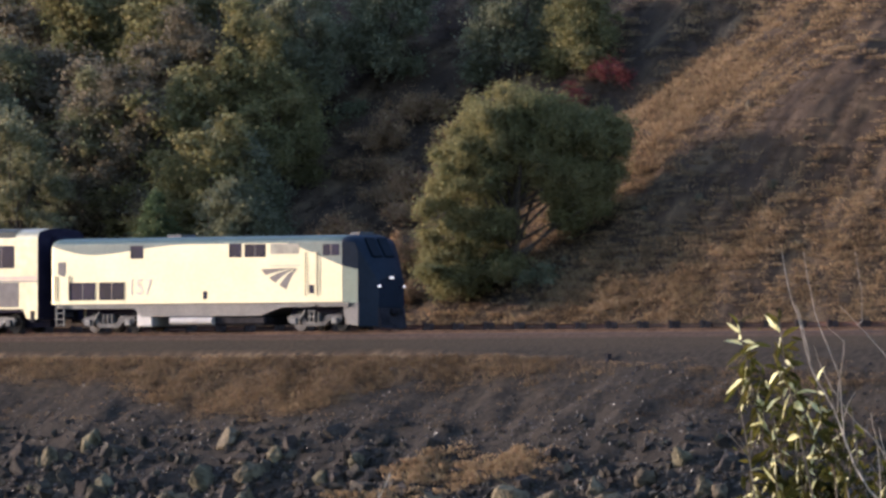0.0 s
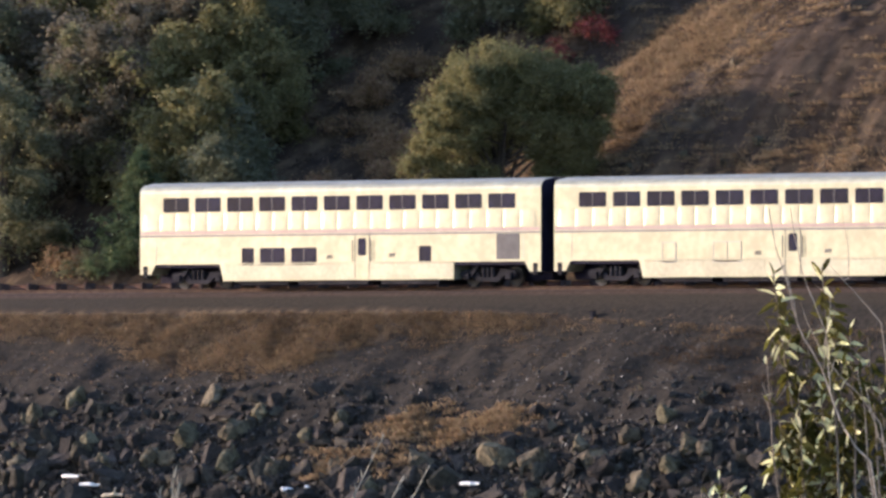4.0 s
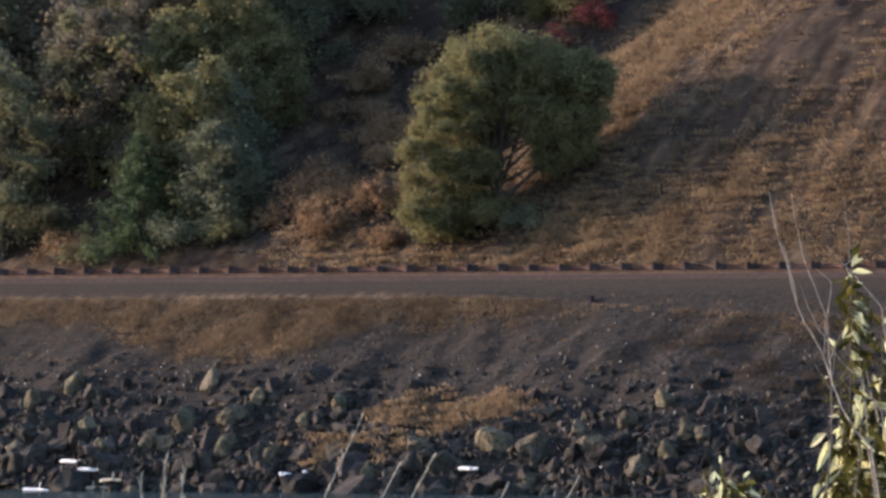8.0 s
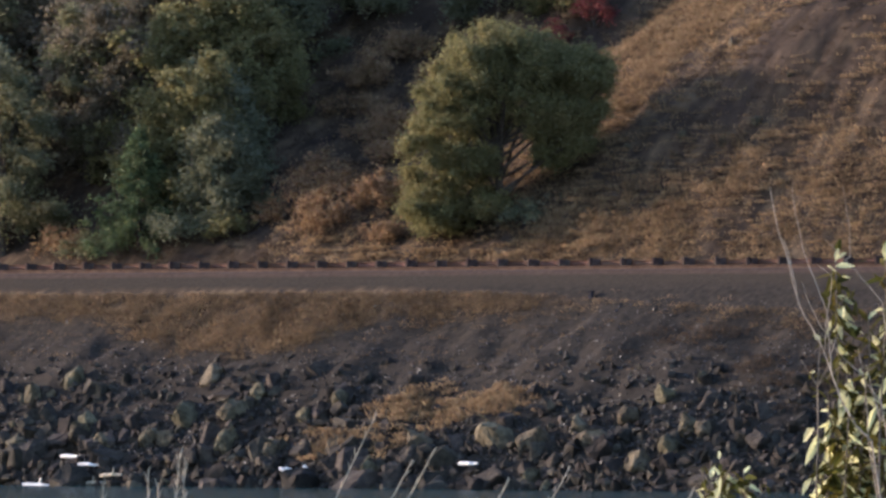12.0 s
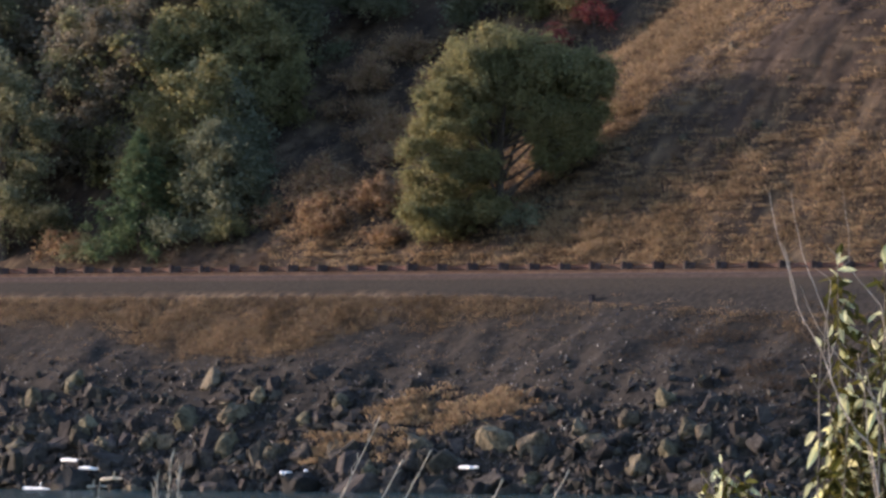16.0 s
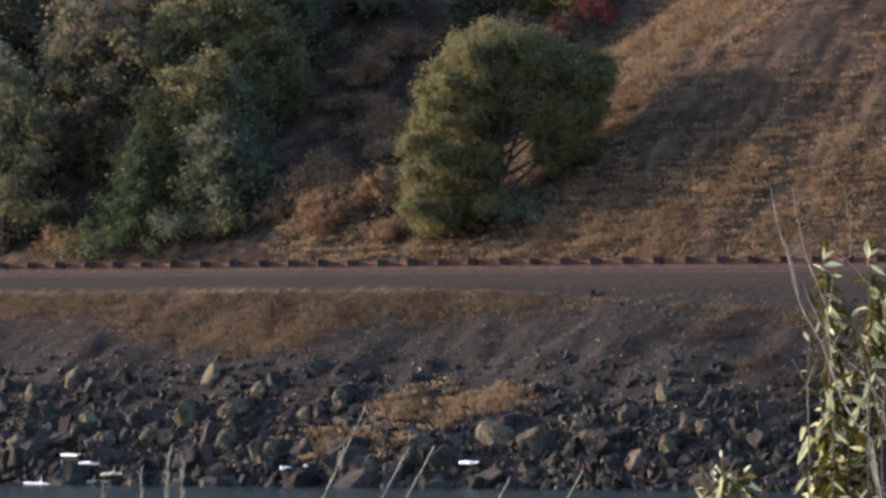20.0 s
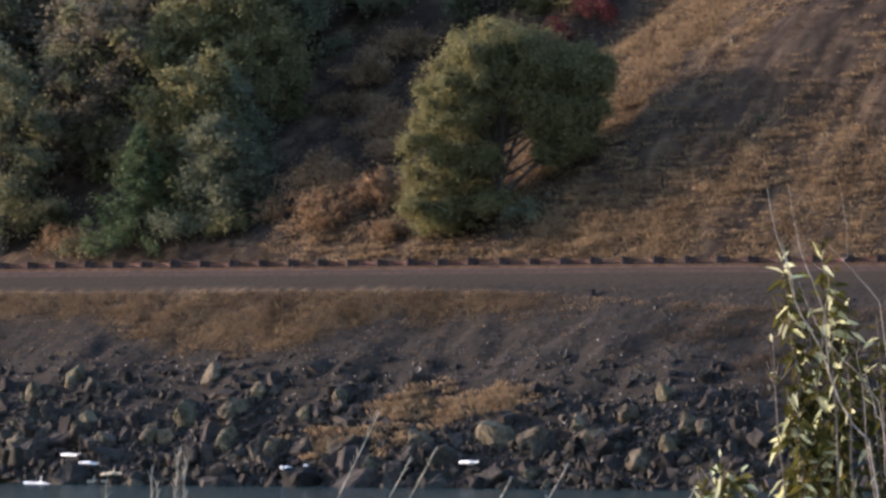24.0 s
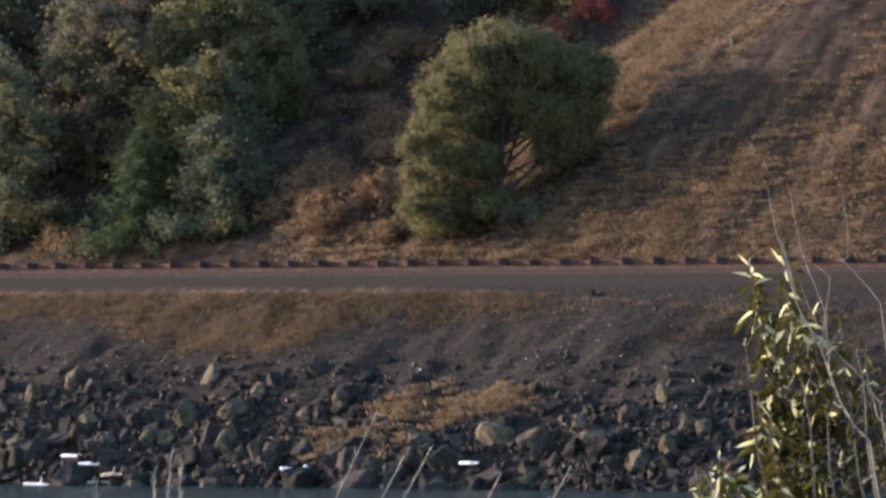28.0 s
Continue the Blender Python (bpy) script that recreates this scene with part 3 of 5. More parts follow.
    for x, w, hh, z in lower:
        side_rect(car, "lower_window", x, z, w + 0.06, hh, GLASS, None, 1 if w > 1 else 0, y=HALF + 0.004)
    for x, w in panels:
        side_rect(car, "blanked_window", x, 1.45, w, 0.86, STEEL, FADED, 1 if w > 1.2 else 0, y=HALF + 0.004)
    for x in doors:
        add_door(car, x)
    side_rect(car, "intake_grille", grille, 1.8, 1.4, 1.16, LOUVRE, None, 0, y=HALF + 0.006, rnd=0.02)
    # small emblem and vents on the sides
    for x, z in marks:
        for s in (-1, 1):
            bm = bmesh.new()
            for k in range(3):
                outline(bm, [(x + k * 0.13, z - 0.09), (x + k * 0.13 + 0.06, z - 0.09), (x + k * 0.13 + 0.16, z + 0.09), (x + k * 0.13 + 0.06, z + 0.09)], s * HALF, s * (HALF + 0.012))
            part("emblem", bm, LOUVRE, car)
    # diaphragm, couplers, underfloor boxes
    for e in (-1, 1):
        part("diaphragm", box(bmesh.new(), min(e * h, e * (h + 0.33)), max(e * h, e * (h + 0.33)), -0.62, 0.62, 2.2, 4.55, 0.05), RUBBER_SHADE, car)
        part("coupler", box(bmesh.new(), min(e * (h - 0.6), e * (h + 0.33)), max(e * (h - 0.6), e * (h + 0.33)), -0.16, 0.16, 0.72, 1.02, 0.04), UNDER, car)
        for s in (-1, 1):
            part("step", box(bmesh.new(), e * (h - 0.34) - 0.15, e * (h - 0.34) + 0.15, min(s * 1.2, s * (HALF + 0.012)), max(s * 1.2, s * (HALF + 0.012)), 0.5, 1.06, 0.02), UNDER, car)
    for x0, x1 in ((-6.3, -3.2), (-2.6, 1.8), (2.6, 6.2)):
        part("underfloor_box", box(bmesh.new(), x0, x1, -1.42, 1.42, 0.12, 0.36, 0.03), UNDER, car)
    # black blocks and sheets added as the shade under the floor
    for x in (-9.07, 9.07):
        part("shade_block", box(bmesh.new(), x - 3.2, x + 3.2, -0.45, 0.45, 0.28, 1.14), RUBBER_SHADE, car)
        part("shade_sheet", box(bmesh.new(), x - 3.3, x + 3.3, -1.5, 1.5, 0.98, 1.14), RUBBER_SHADE, car)
    return car, wheels


def paint_line(x):
    """Height of the edge between the blue roof band and the silver side, along the locomotive."""
    return float(np.interp(x, [-10.2, -9.6, -8.5, -7.4, -6, -4.5, -2.5, -0.8, 4.4, 5.2, 6.2, 7.2, 8.0, 9.0, 10.0],
                           [4.05, 3.9, 3.68, 3.6, 3.68, 3.85, 4.02, 4.1, 4.12, 4.02, 3.72, 3.38, 3.1, 2.85, 2.7]))


def locomotive():
    loco = tagged(new("locomotive"), "silver diesel locomotive with blue roof band and dark blue nose", "locomotive")
    L = 10.2
    xs = sorted({-L, -L + 0.12, *[round(-9.8 + i * 0.4, 2) for i in range(43)], 8.45, 8.65, 9.05, 9.25, 9.5, 9.85, 10.15})
    bm = bmesh.new()
    rows = []
    for x in xs:
        k = min(max((x - 8.45) / 1.7, 0), 1)             # nose
        half = 1.52 - 0.27 * max(0, min(x, 9.25) - 8.45) - 0.5 * max(0, x - 9.25)
        top = float(np.interp(x, [8.65, 9.05, 9.5, 9.85, 10.15], [4.42, 4.3, 3.6, 2.95, 2.45]))
        eave = min(4.08, top - 0.25)
        line = min(paint_line(x), eave - 0.03)
        base = 1.32 if x < 8.5 else 1.32 - 0.2 * k
        bl = [(half, base), (half, (base + line) / 2), (half, line), (half, eave), (half - 0.1, eave + 0.16 * (top - eave) / 0.34), (half - 0.42, top - 0.06), (half * 0.45, top - 0.01), (0, top)]
        if x <= -L:
            bl = [(y * 0.97, z if z < 2 else z - 0.06) for y, z in bl]
        ring = [(x, -y, z) for y, z in bl] + [(x, y, z) for y, z in reversed(bl[:-1])]
        rows.append([bm.verts.new(p) for p in ring])
    n = len(rows[0])
    for i, (a, b) in enumerate(zip(rows, rows[1:])):
        for j in range(n - 1):
            f = bm.faces.new((a[j], b[j], b[j + 1], a[j + 1]))
            blue = 2 <= j < n - 3
            f.material_index = (2 if xs[i] > 8.4 else 1) if blue else (2 if xs[i] > 9.2 else 0)
            f.smooth = 3 <= j < n - 4
        bm.faces.new((a[0], a[-1], b[-1], b[0]))
    # rear face coloured black, with the gap's shade in its colour
    f = bm.faces.new(rows[0])
    f.material_index = 3
    f = bm.faces.new(list(reversed(rows[-1])))
    f.material_index = 2
    bmesh.ops.recalc_face_normals(bm, faces=bm.faces)
    part("body", bm, [SILVER, TEAL, NAVY, RUBBER_SHADE], loco)
    wheels = []
    for x in (-6.72, 6.5):
        add_truck(loco, x, TRUCK_LIGHT, wheels, TRUCK_MID, TRUCK_MID)
    y = 1.52
    # frame sill, fuel tank, air tank, battery boxes
    part("sill", outline(bmesh.new(), [(-9.9, 1.33), (-4.2, 1.33), (4.0, 1.33), (8.8, 1.33), (8.8, 1.12), (4.6, 1.1), (3.2, 0.72), (-4.4, 0.72), (-4.9, 1.1), (-9.9, 1.12)], -1.44, 1.44), LOCO_GREY, loco)
    # black blocks added as the shade between the wheels
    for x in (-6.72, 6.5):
        part("shade_block", box(bmesh.new(), x - 2.2, x + 2.2, -0.5, 0.5, 0.3, 1.2), RUBBER_SHADE, loco)
    part("fuel_tank", box(bmesh.new(), -2.9, 3.4, -1.3, 1.3, 0.3, 0.74, 0.1), UNDER, loco)
    part("battery_box", box(bmesh.new(), -4.75, -3.75, -1.42, 1.42, 0.25, 0.86, 0.05), FADED, loco)
    for s in (-1, 1):
        part("air_tank", tube(bmesh.new(), (-2.5, s * 1.36, 0.5), (0.2, s * 1.36, 0.5), 0.19, 0.19, 14), FADED, loco, "light grey cylindrical air tank")
    # front valance, plough, front face
    part("front_skirt", outline(bmesh.new(), [(8.3, 1.3), (8.55, 0.3), (9.3, 0.22), (9.3, 1.3)], -1.34, 1.34), LOCO_GREY, loco, "dusty grey front skirt")
    bm = box(bmesh.new(), 9.302, 10.1, -1.28, 1.28, 0.2, 1.3)
    for v in bm.verts:
        v.co.y *= 0.66 if v.co.x > 9.5 else 1.0
    part("valance", bm, NAVY, loco)
    part("plough", outline(bmesh.new(), [(9.9, 0.12), (10.32, 0.12), (10.18, 1.05), (9.9, 1.05)], -0.85, 0.85), UNDER, loco)
    part("coupler", box(bmesh.new(), 10.1, 10.75, -0.16, 0.16, 0.72, 1.02, 0.04), UNDER, loco)
    part("rear_coupler", box(bmesh.new(), -10.7, -10.1, -0.16, 0.16, 0.72, 1.02, 0.04), UNDER, loco)
    part("rear_diaphragm", box(bmesh.new(), -10.55, -10.15, -0.6, 0.6, 1.5, 3.6, 0.05), RUBBER_SHADE, loco)
    # windows and doors on the sides
    def rect(name, x0, x1, z0, z1, mt, bars=0, frame_mat=None, label=""):
        side_rect(loco, name, (x0 + x1) / 2, (z0 + z1) / 2, x1 - x0, z1 - z0, mt, frame_mat, bars, y=y + 0.004, label=label, rnd=0.04)
    rect("rear_grille", -9.0, -7.28, 1.5, 2.34, GLASS, 1, SILVER)
    rect("rear_grille", -7.08, -5.4, 1.5, 2.34, GLASS, 1, SILVER)
    rect("side_window", -5.05, -4.2, 3.42, 4.02, GLASS)
    rect("cab_vent", 1.3, 2.1, 3.42, 4.05, GLASS)
    rect("cab_vent", 2.3, 3.65, 3.42, 4.02, GLASS, 1)
    rect("radiator_shutter", 3.95, 5.75, 3.55, 4.02, SMOKE_GLASS)
    rect("cab_window", 7.25, 8.3, 3.45, 3.98, GLASS, 1)
    rect("filler_cap", -0.35, -0.08, 1.5, 1.88, GLASS)
    for s in (-1, 1):
        q = lambda a, b: (min(s * a, s * b), max(s * a, s * b))
        for x in (6.2, 6.95):
            bm = tube(bmesh.new(), (x, s * (y + 0.05), 1.62), (x, s * (y + 0.05), 3.62), 0.02, 0.02, 6)
            part("grab_rail", bm, RAIL_STEEL, loco)
        d = part("cab_door", box(bmesh.new(), 6.3, 6.85, *q(y - 0.01, y + 0.01), 1.45, 3.6, 0.006), SILVER, loco)
        part("door_window", box(bmesh.new(), 6.4, 6.72, *q(y, y + 0.02), 1.72, 2.12), GLASS, d)
        for k in range(4):
            part("step_rung", box(bmesh.new(), 6.35, 6.8, *q(y - 0.1, y + 0.05), 0.35 + k * 0.27, 0.39 + k * 0.27), TRUCK_LIGHT, loco)
            part("rear_rung", box(bmesh.new(), -9.85, -9.35, *q(y - 0.1, y + 0.05), 0.35 + k * 0.27, 0.39 + k * 0.27), TRUCK_LIGHT, loco)
        for x in (-9.85, -9.35):
            part("ladder_rail", box(bmesh.new(), x - 0.025, x + 0.025, *q(y - 0.02, y + 0.06), 0.3, 1.3), TRUCK_LIGHT, loco)
        for x in (-9.9, -9.0):
            part("grab_rail", tube(bmesh.new(), (x, s * (y + 0.05), 1.5), (x, s * (y + 0.05), 2.65), 0.03, 0.03, 6), LOUVRE, loco)
        part("rear_door_window", outline(bmesh.new(), [(-9.75, 2.75), (-9.35, 2.6), (-9.25, 2.85), (-9.25, 3.3), (-9.75, 3.3)], s * (y - 0.01), s * (y + 0.014)), LOUVRE, loco)
        # three curved bars, the striped emblem on the side
        tip = (5.8, 2.9)
        for (ax, az), (bx, bz) in (((3.35, 2.86), (3.65, 2.58)), ((3.85, 2.46), (4.25, 2.22)), ((4.5, 2.12), (4.95, 1.9))):
            def sweep(ex, ez):
                cx, cz = ex * 0.5 + tip[0] * 0.5, tip[1] - 0.12 * (tip[1] - ez)
                return [((1 - u) ** 2 * ex + 2 * u * (1 - u) * cx + u * u * tip[0], (1 - u) ** 2 * ez + 2 * u * (1 - u) * cz + u * u * tip[1]) for u in [i / 9 for i in range(9)]]
            pts, up = sweep(bx, bz), sweep(ax, az)
            bm = bmesh.new()
            va = [bm.verts.new((a, s * (y + 0.006), b)) for a, b in pts]
            vb = [bm.verts.new((a, s * (y + 0.006), b)) for a, b in up]
            for i in range(8):
                bm.faces.new((va[i], va[i + 1], vb[i + 1], vb[i]))
            r = bmesh.ops.extrude_face_region(bm, geom=list(bm.faces))
            bmesh.ops.translate(bm, verts=[v for v in r["geom"] if isinstance(v, bmesh.types.BMVert)], vec=(0, -s * 0.012, 0))
            bmesh.ops.recalc_face_normals(bm, faces=bm.faces)
            part("emblem_bar", bm, LOUVRE, loco, "grey curved emblem bar")
        part("emblem_line", box(bmesh.new(), 3.9, 5.85, *q(y, y + 0.008), 2.98, 3.04), ROOF_GREY, loco)
        # fleet number
        cu = bpy.data.curves.new("fleet_number", "FONT")
        cu.body, cu.size, cu.align_x, cu.align_y, cu.extrude = "157", 1.08, "CENTER", "CENTER", 0.006
        cu.materials.append(FADED)
        txt = new("fleet_number", cu)
        txt.parent = loco
        txt.matrix_basis = Matrix.Translation((-4.42, s * (y + 0.01), 2.06)) @ Euler((radians(90), 0, 0 if s < 0 else radians(180))).to_matrix().to_4x4()
    # headlights on the nose and roof fittings
    for yy in (-0.55, 0.55):
        part("marker_light", tube(bmesh.new(), (9.9, yy, 2.0), (10.2, yy, 2.0), 0.045, 0.05, 12), GLASS, loco)
        part("ditch_light", tube(bmesh.new(), (9.7, yy * 1.5, 2.03), (10.2, yy * 1.5, 2.03), 0.04, 0.05, 12), LAMP_GLASS, loco, "lit white ditch light")
    for yy in (-0.07, 0.07):
        part("headlight", tube(bmesh.new(), (9.6, yy, 2.42), (10.17, yy, 2.42), 0.045, 0.055, 12), LAMP_GLASS, loco, "lit white headlight")
    for s in (-1, 1):
        part("windscreen", outline(bmesh.new(), [(9.1, 4.18), (9.62, 3.35), (9.68, 3.42), (9.16, 4.27)], s * 0.1, s * 0.72), SCREEN, loco)
    for x0, x1 in ((-3.7, -2.7), (8.0, 8.6)):
        part("roof_fan", box(bmesh.new(), x0, x1, -0.5, 0.5, 4.38, 4.53, 0.04), LOCO_GREY, loco)
    return loco, wheels


LAMP_GLASS, lamp_nt, lamp_bsdf = nodes_of("headlight_glow")
lamp_bsdf.inputs["Base Color"].default_value = (0.9, 0.9, 0.85, 1)
lamp_bsdf.inputs["Emission Color"].default_value = (1, 0.93, 0.8, 1)
lamp_bsdf.inputs["Emission Strength"].default_value = 0.3

loco, loco_wheels = locomotive()
lounge, lounge_wheels = passenger_car("stainless double-deck lounge car with tall upper windows and roof glazing", True,
                                      lower=((-4.58, 0.75, 1.08, 1.65), (-2.06, 1.6, 1.08, 1.65), (-0.06, 1.6, 1.08, 1.65), (4.04, 1.6, 1.08, 1.65)),
                                      doors=(1.65,), marks=((5.5, 1.45),), grille=10.6)
coach, coach_wheels = passenger_car("stainless double-deck coach with three low windows beside its door",
                                    lower=((-5.8, 0.75, 0.68, 1.42), (-4.05, 1.6, 0.68, 1.42), (-2.0, 1.65, 0.68, 1.42)), doors=(1.75,), marks=((-0.6, 1.4), (3.5, 1.45)))
baggage_coach, baggage_wheels = passenger_car("stainless double-deck coach with blanked low windows and a side hatch",
                                              panels=((-5.65, 0.75), (-2.2, 1.6)), doors=(1.65,), marks=((-0.6, 1.4), (3.5, 1.45)))
sleeper, sleeper_wheels = passenger_car("stainless double-deck sleeping car, last in the train",
                                        lower=((-5.65, 0.72, 0.8, 1.45), (-4.1, 1.5, 0.8, 1.45), (-2.1, 1.55, 0.8, 1.45), (5.45, 0.7, 0.75, 1.5)), doors=(1.55,), marks=((-0.7, 1.4), (3.2, 1.45)))


# ---------------------------------------------------------------- trees and bushes
def leaf_cloud(seed, centres, per, size, flat=0.5, droop=0.0, shape=0.6, fill=0.75):
    """Verts and faces of many small leaves round the given (centre, radius) clumps."""
    g = np.random.default_rng(seed)
    cs, rs = np.array([c for c, _ in centres]), np.array([r for _, r in centres])
    who = np.repeat(np.arange(len(rs)), np.maximum(8, per * rs * rs).astype(int))
    n = len(who)
    d = g.normal(size=(n, 3))
    d /= np.linalg.norm(d, axis=1)[:, None]
    d *= (g.uniform(0.7, 1.35, (len(rs), 3)) * (1, 1, 0.8))[who]
    p = cs[who] + d * (rs[who] * np.minimum(np.abs(g.normal(0, fill, n)), 1.7))[:, None]
    s = size * g.uniform(0.5, 1.35, n)[:, None]
    t = np.stack([g.normal(size=n), g.normal(size=n), g.normal(0, flat, n) - droop], -1)
    t /= np.linalg.norm(t, axis=1)[:, None]
    u = np.cross(t, np.stack([g.normal(0, 1, n), g.normal(0, 1, n), g.normal(0.4, 0.7, n)], -1))
    u /= np.linalg.norm(u, axis=1)[:, None]
    w = s * shape * 0.5
    v = np.stack([p, p + t * s * 0.5 + u * w, p + t * s, p + t * s * 0.5 - u * w], 1)
    v[:, 2, 2] -= 0.12 * s[:, 0]
    i = np.arange(n)[:, None] * 4 + np.arange(4)
    return v.reshape(-1, 3).tolist(), i.tolist()


def limb(bm, pts, r0, r1, sides=6):
    n = len(pts) - 1
    for i in range(n):
        a, b = r0 + (r1 - r0) * i / n, r0 + (r1 - r0) * (i + 1) / n
        tube(bm, pts[i], pts[i + 1], a, b, sides, caps=False)


def broad_tree(x, y, h, w, material, label, seed, per=430, size=0.19, low=0.12, lobes=44, boughs=9, masses=None, fill=0.62):
    """Tapered trunk, forked limbs, and a ragged crown of leaf clumps. masses: (side, up, half width, half height, back, half depth) of the crown's billows."""
    rnd = random.Random(seed)
    z = float(ground_z(x, y))
    tree = tagged(new("tree"), label, "tree", "trees on the hillside")
    tree.location = (x, y, z - 0.15)
    bm = bmesh.new()
    lean = Vector((rnd.uniform(-0.06, 0.06), rnd.uniform(-0.06, 0.06), 1))
    limb(bm, [lean * (h * 0.62 * i / 5) + Vector((rnd.uniform(-0.08, 0.08), rnd.uniform(-0.08, 0.08), 0)) for i in range(6)], h * 0.026, h * 0.009, 9)
    part("trunk", bm, BARK, tree)
    centres = []
    if masses is None:                             # ragged crown: a dozen uneven billows
        masses = []
        for i in range(13):
            u = (i + rnd.random()) / 13
            k = w / 2 * (0.85 - 0.5 * u) * rnd.uniform(0.4, 1.0)
            a = i * 2.4
            masses.append((k * math.cos(a), h * (low + 0.1 + 0.8 * u), rnd.uniform(0.75, 1.35), rnd.uniform(0.8, 1.6), k * math.sin(a), rnd.uniform(0.8, 1.4)))
    for i in range(lobes):
        u = (i + rnd.random()) / lobes
        k = i % len(masses)
        side, up, hw, hh, back, deep = masses[k]
        d = Vector((rnd.gauss(0, 1), rnd.gauss(0, 1), rnd.gauss(0, 1))).normalized() * rnd.uniform(0.45, 1) ** 0.7
        r = rnd.uniform(0.4, 0.92)
        c = RIGHT * (side + d.x * (hw - r * 0.6)) + AWAY * (back + d.y * deep) + Vector((0, 0, up + d.z * (hh - r * 0.6)))
        centres.append((tuple(c), r))
        if i % max(1, lobes // boughs) == 0:
            root = lean * (h * (0.1 + 0.5 * u))
            mid = root.lerp(c, 0.55) + Vector((rnd.uniform(-0.3, 0.3), rnd.uniform(-0.3, 0.3), rnd.uniform(-0.1, 0.35)))
            bb = bmesh.new()
            limb(bb, [root, mid, c], h * 0.009, h * 0.0025, 5)
            part("bough", bb, BARK, tree)
    v, f = leaf_cloud(seed, centres, per, size, fill=fill)
    raw("crown", v, f, material, tree)
    return tree


def conifer(x, y, h, w, seed, label):
    rnd = random.Random(seed)
    tree = tagged(new("conifer"), label, "tree", "trees on the hillside")
    tree.location = (x, y, float(ground_z(x, y)) - 0.1)
    part("trunk", tube(bmesh.new(), (0, 0, 0), (0, 0, h * 0.96), h * 0.022, 0.02, 8), BARK, tree)
    centres, bm = [], bmesh.new()
    for i in range(70):
        u = i / 70
        z = h * (0.05 + 0.92 * u)
        r = w / 2 * (1 - u) ** 0.7 * rnd.uniform(0.5, 1.15)
        a = i * 2.4 + rnd.uniform(-0.3, 0.3)
        tip = Vector((r * math.cos(a), r * math.sin(a), z - 0.25 * r))
        tube(bm, (0, 0, z), tip, 0.03, 0.008, 4, False)
        for k in (0.35, 0.65, 0.95):
            centres.append((tuple(Vector((0, 0, z)).lerp(tip, k)), 0.42 * (1.05 - 0.5 * u)))
    part("branchwork", bm, BARK, tree)
    v, f = leaf_cloud(seed, centres, 700, 0.22, 0.3, 0.35, 0.3)
    raw("needles", v, f, NEEDLES, tree)
    return tree


def bush(x, y, h, w, material, label, seed, per=650, size=0.15, lobes=18):
    rnd = random.Random(seed)
    b = tagged(new("bush"), label, "bush", "bushes on the hillside")
    b.location = (x, y, float(ground_z(x, y)) - 0.1)
    centres = []
    for i in range(lobes):
        a, k = rnd.uniform(0, 2 * math.pi), rnd.random() ** 0.6
        c = Vector((w / 2 * k * math.cos(a), w / 2 * k * math.sin(a), h * rnd.uniform(0.25, 0.9) * (1.1 - 0.5 * k)))
        if i % 3 == 0:
            bb = bmesh.new()
            limb(bb, [Vector((0, 0, 0)), c * 0.5 + Vector((rnd.uniform(-0.1, 0.1), 0, 0.1)), c], 0.035, 0.01, 4)
            part("stem", bb, BARK, b)
        centres.append((tuple(c), w * rnd.uniform(0.13, 0.22)))
    v, f = leaf_cloud(seed, centres, per, size)
    raw("foliage", v, f, material, b)
    return b


broad_tree(-15.58, 21.0, 10.2, 10.0, LEAF_OAK, "rounded olive-green oak beginning to yellow, alone on slope", 11, per=1500, size=0.14, lobes=640, boughs=38, fill=0.5, masses=(
    (-3.7, 1.2, 1.45, 1.4, 0.3, 2.4), (-3.6, 3.5, 1.6, 1.8, 0.4, 2.8), (-2.75, 6.1, 1.9, 2.0, 0.5, 3.0), (-0.95, 8.4, 2.3, 1.8, 0.5, 3.2), (1.4, 8.2, 2.0, 1.7, -0.2, 2.4), (4.1, 7.2, 2.0, 1.75, -0.7, 1.9),
    (3.1, 5.6, 1.8, 1.0, -0.7, 1.6), (-0.8, 5.6, 1.8, 2.1, 0.6, 3.0), (-2.0, 2.6, 1.5, 2.2, 0.5, 2.6), (1.2, 6.3, 1.7, 1.5, -0.4, 2.2), (-2.3, 4.4, 2.0, 2.0, 0.5, 3.3), (-2.6, 0.6, 1.8, 1.0, 0.4, 2.3),
    (2.6, 7.4, 2.4, 1.9, -0.6, 2.0), (-1.6, 7.3, 2.1, 1.7, 0.4, 3.0), (0.2, 8.7, 1.6, 0.9, 0.2, 2.0), (-0.9, 3.2, 1.3, 1.4, 0.5, 2.4), (-0.7, 1.2, 1.5, 1.1, 0.4, 2.0), (2.3, 4.8, 1.5, 0.9, -0.4, 1.5), (3.5, 5.0, 1.5, 0.8, -0.7, 1.4), (4.0, 5.6, 1.4, 1.0, -0.7, 1.4), (-0.7, 8.8, 2.0, 1.3, 0.3, 2.6), (1.6, 8.5, 1.9, 1.3, 0.0, 2.4), (3.9, 7.6, 1.8, 1.3, -0.5, 1.8), (-1.9, 6.8, 2.0, 1.7, 0.4, 2.6), (0.6, 7.4, 1.9, 1.5, 0.1, 2.4), (2.5, 3.5, 1.2, 0.7, -0.3, 1.2), (3.7, 4.1, 1.1, 0.7, -0.6, 1.2)))
WOOD = []
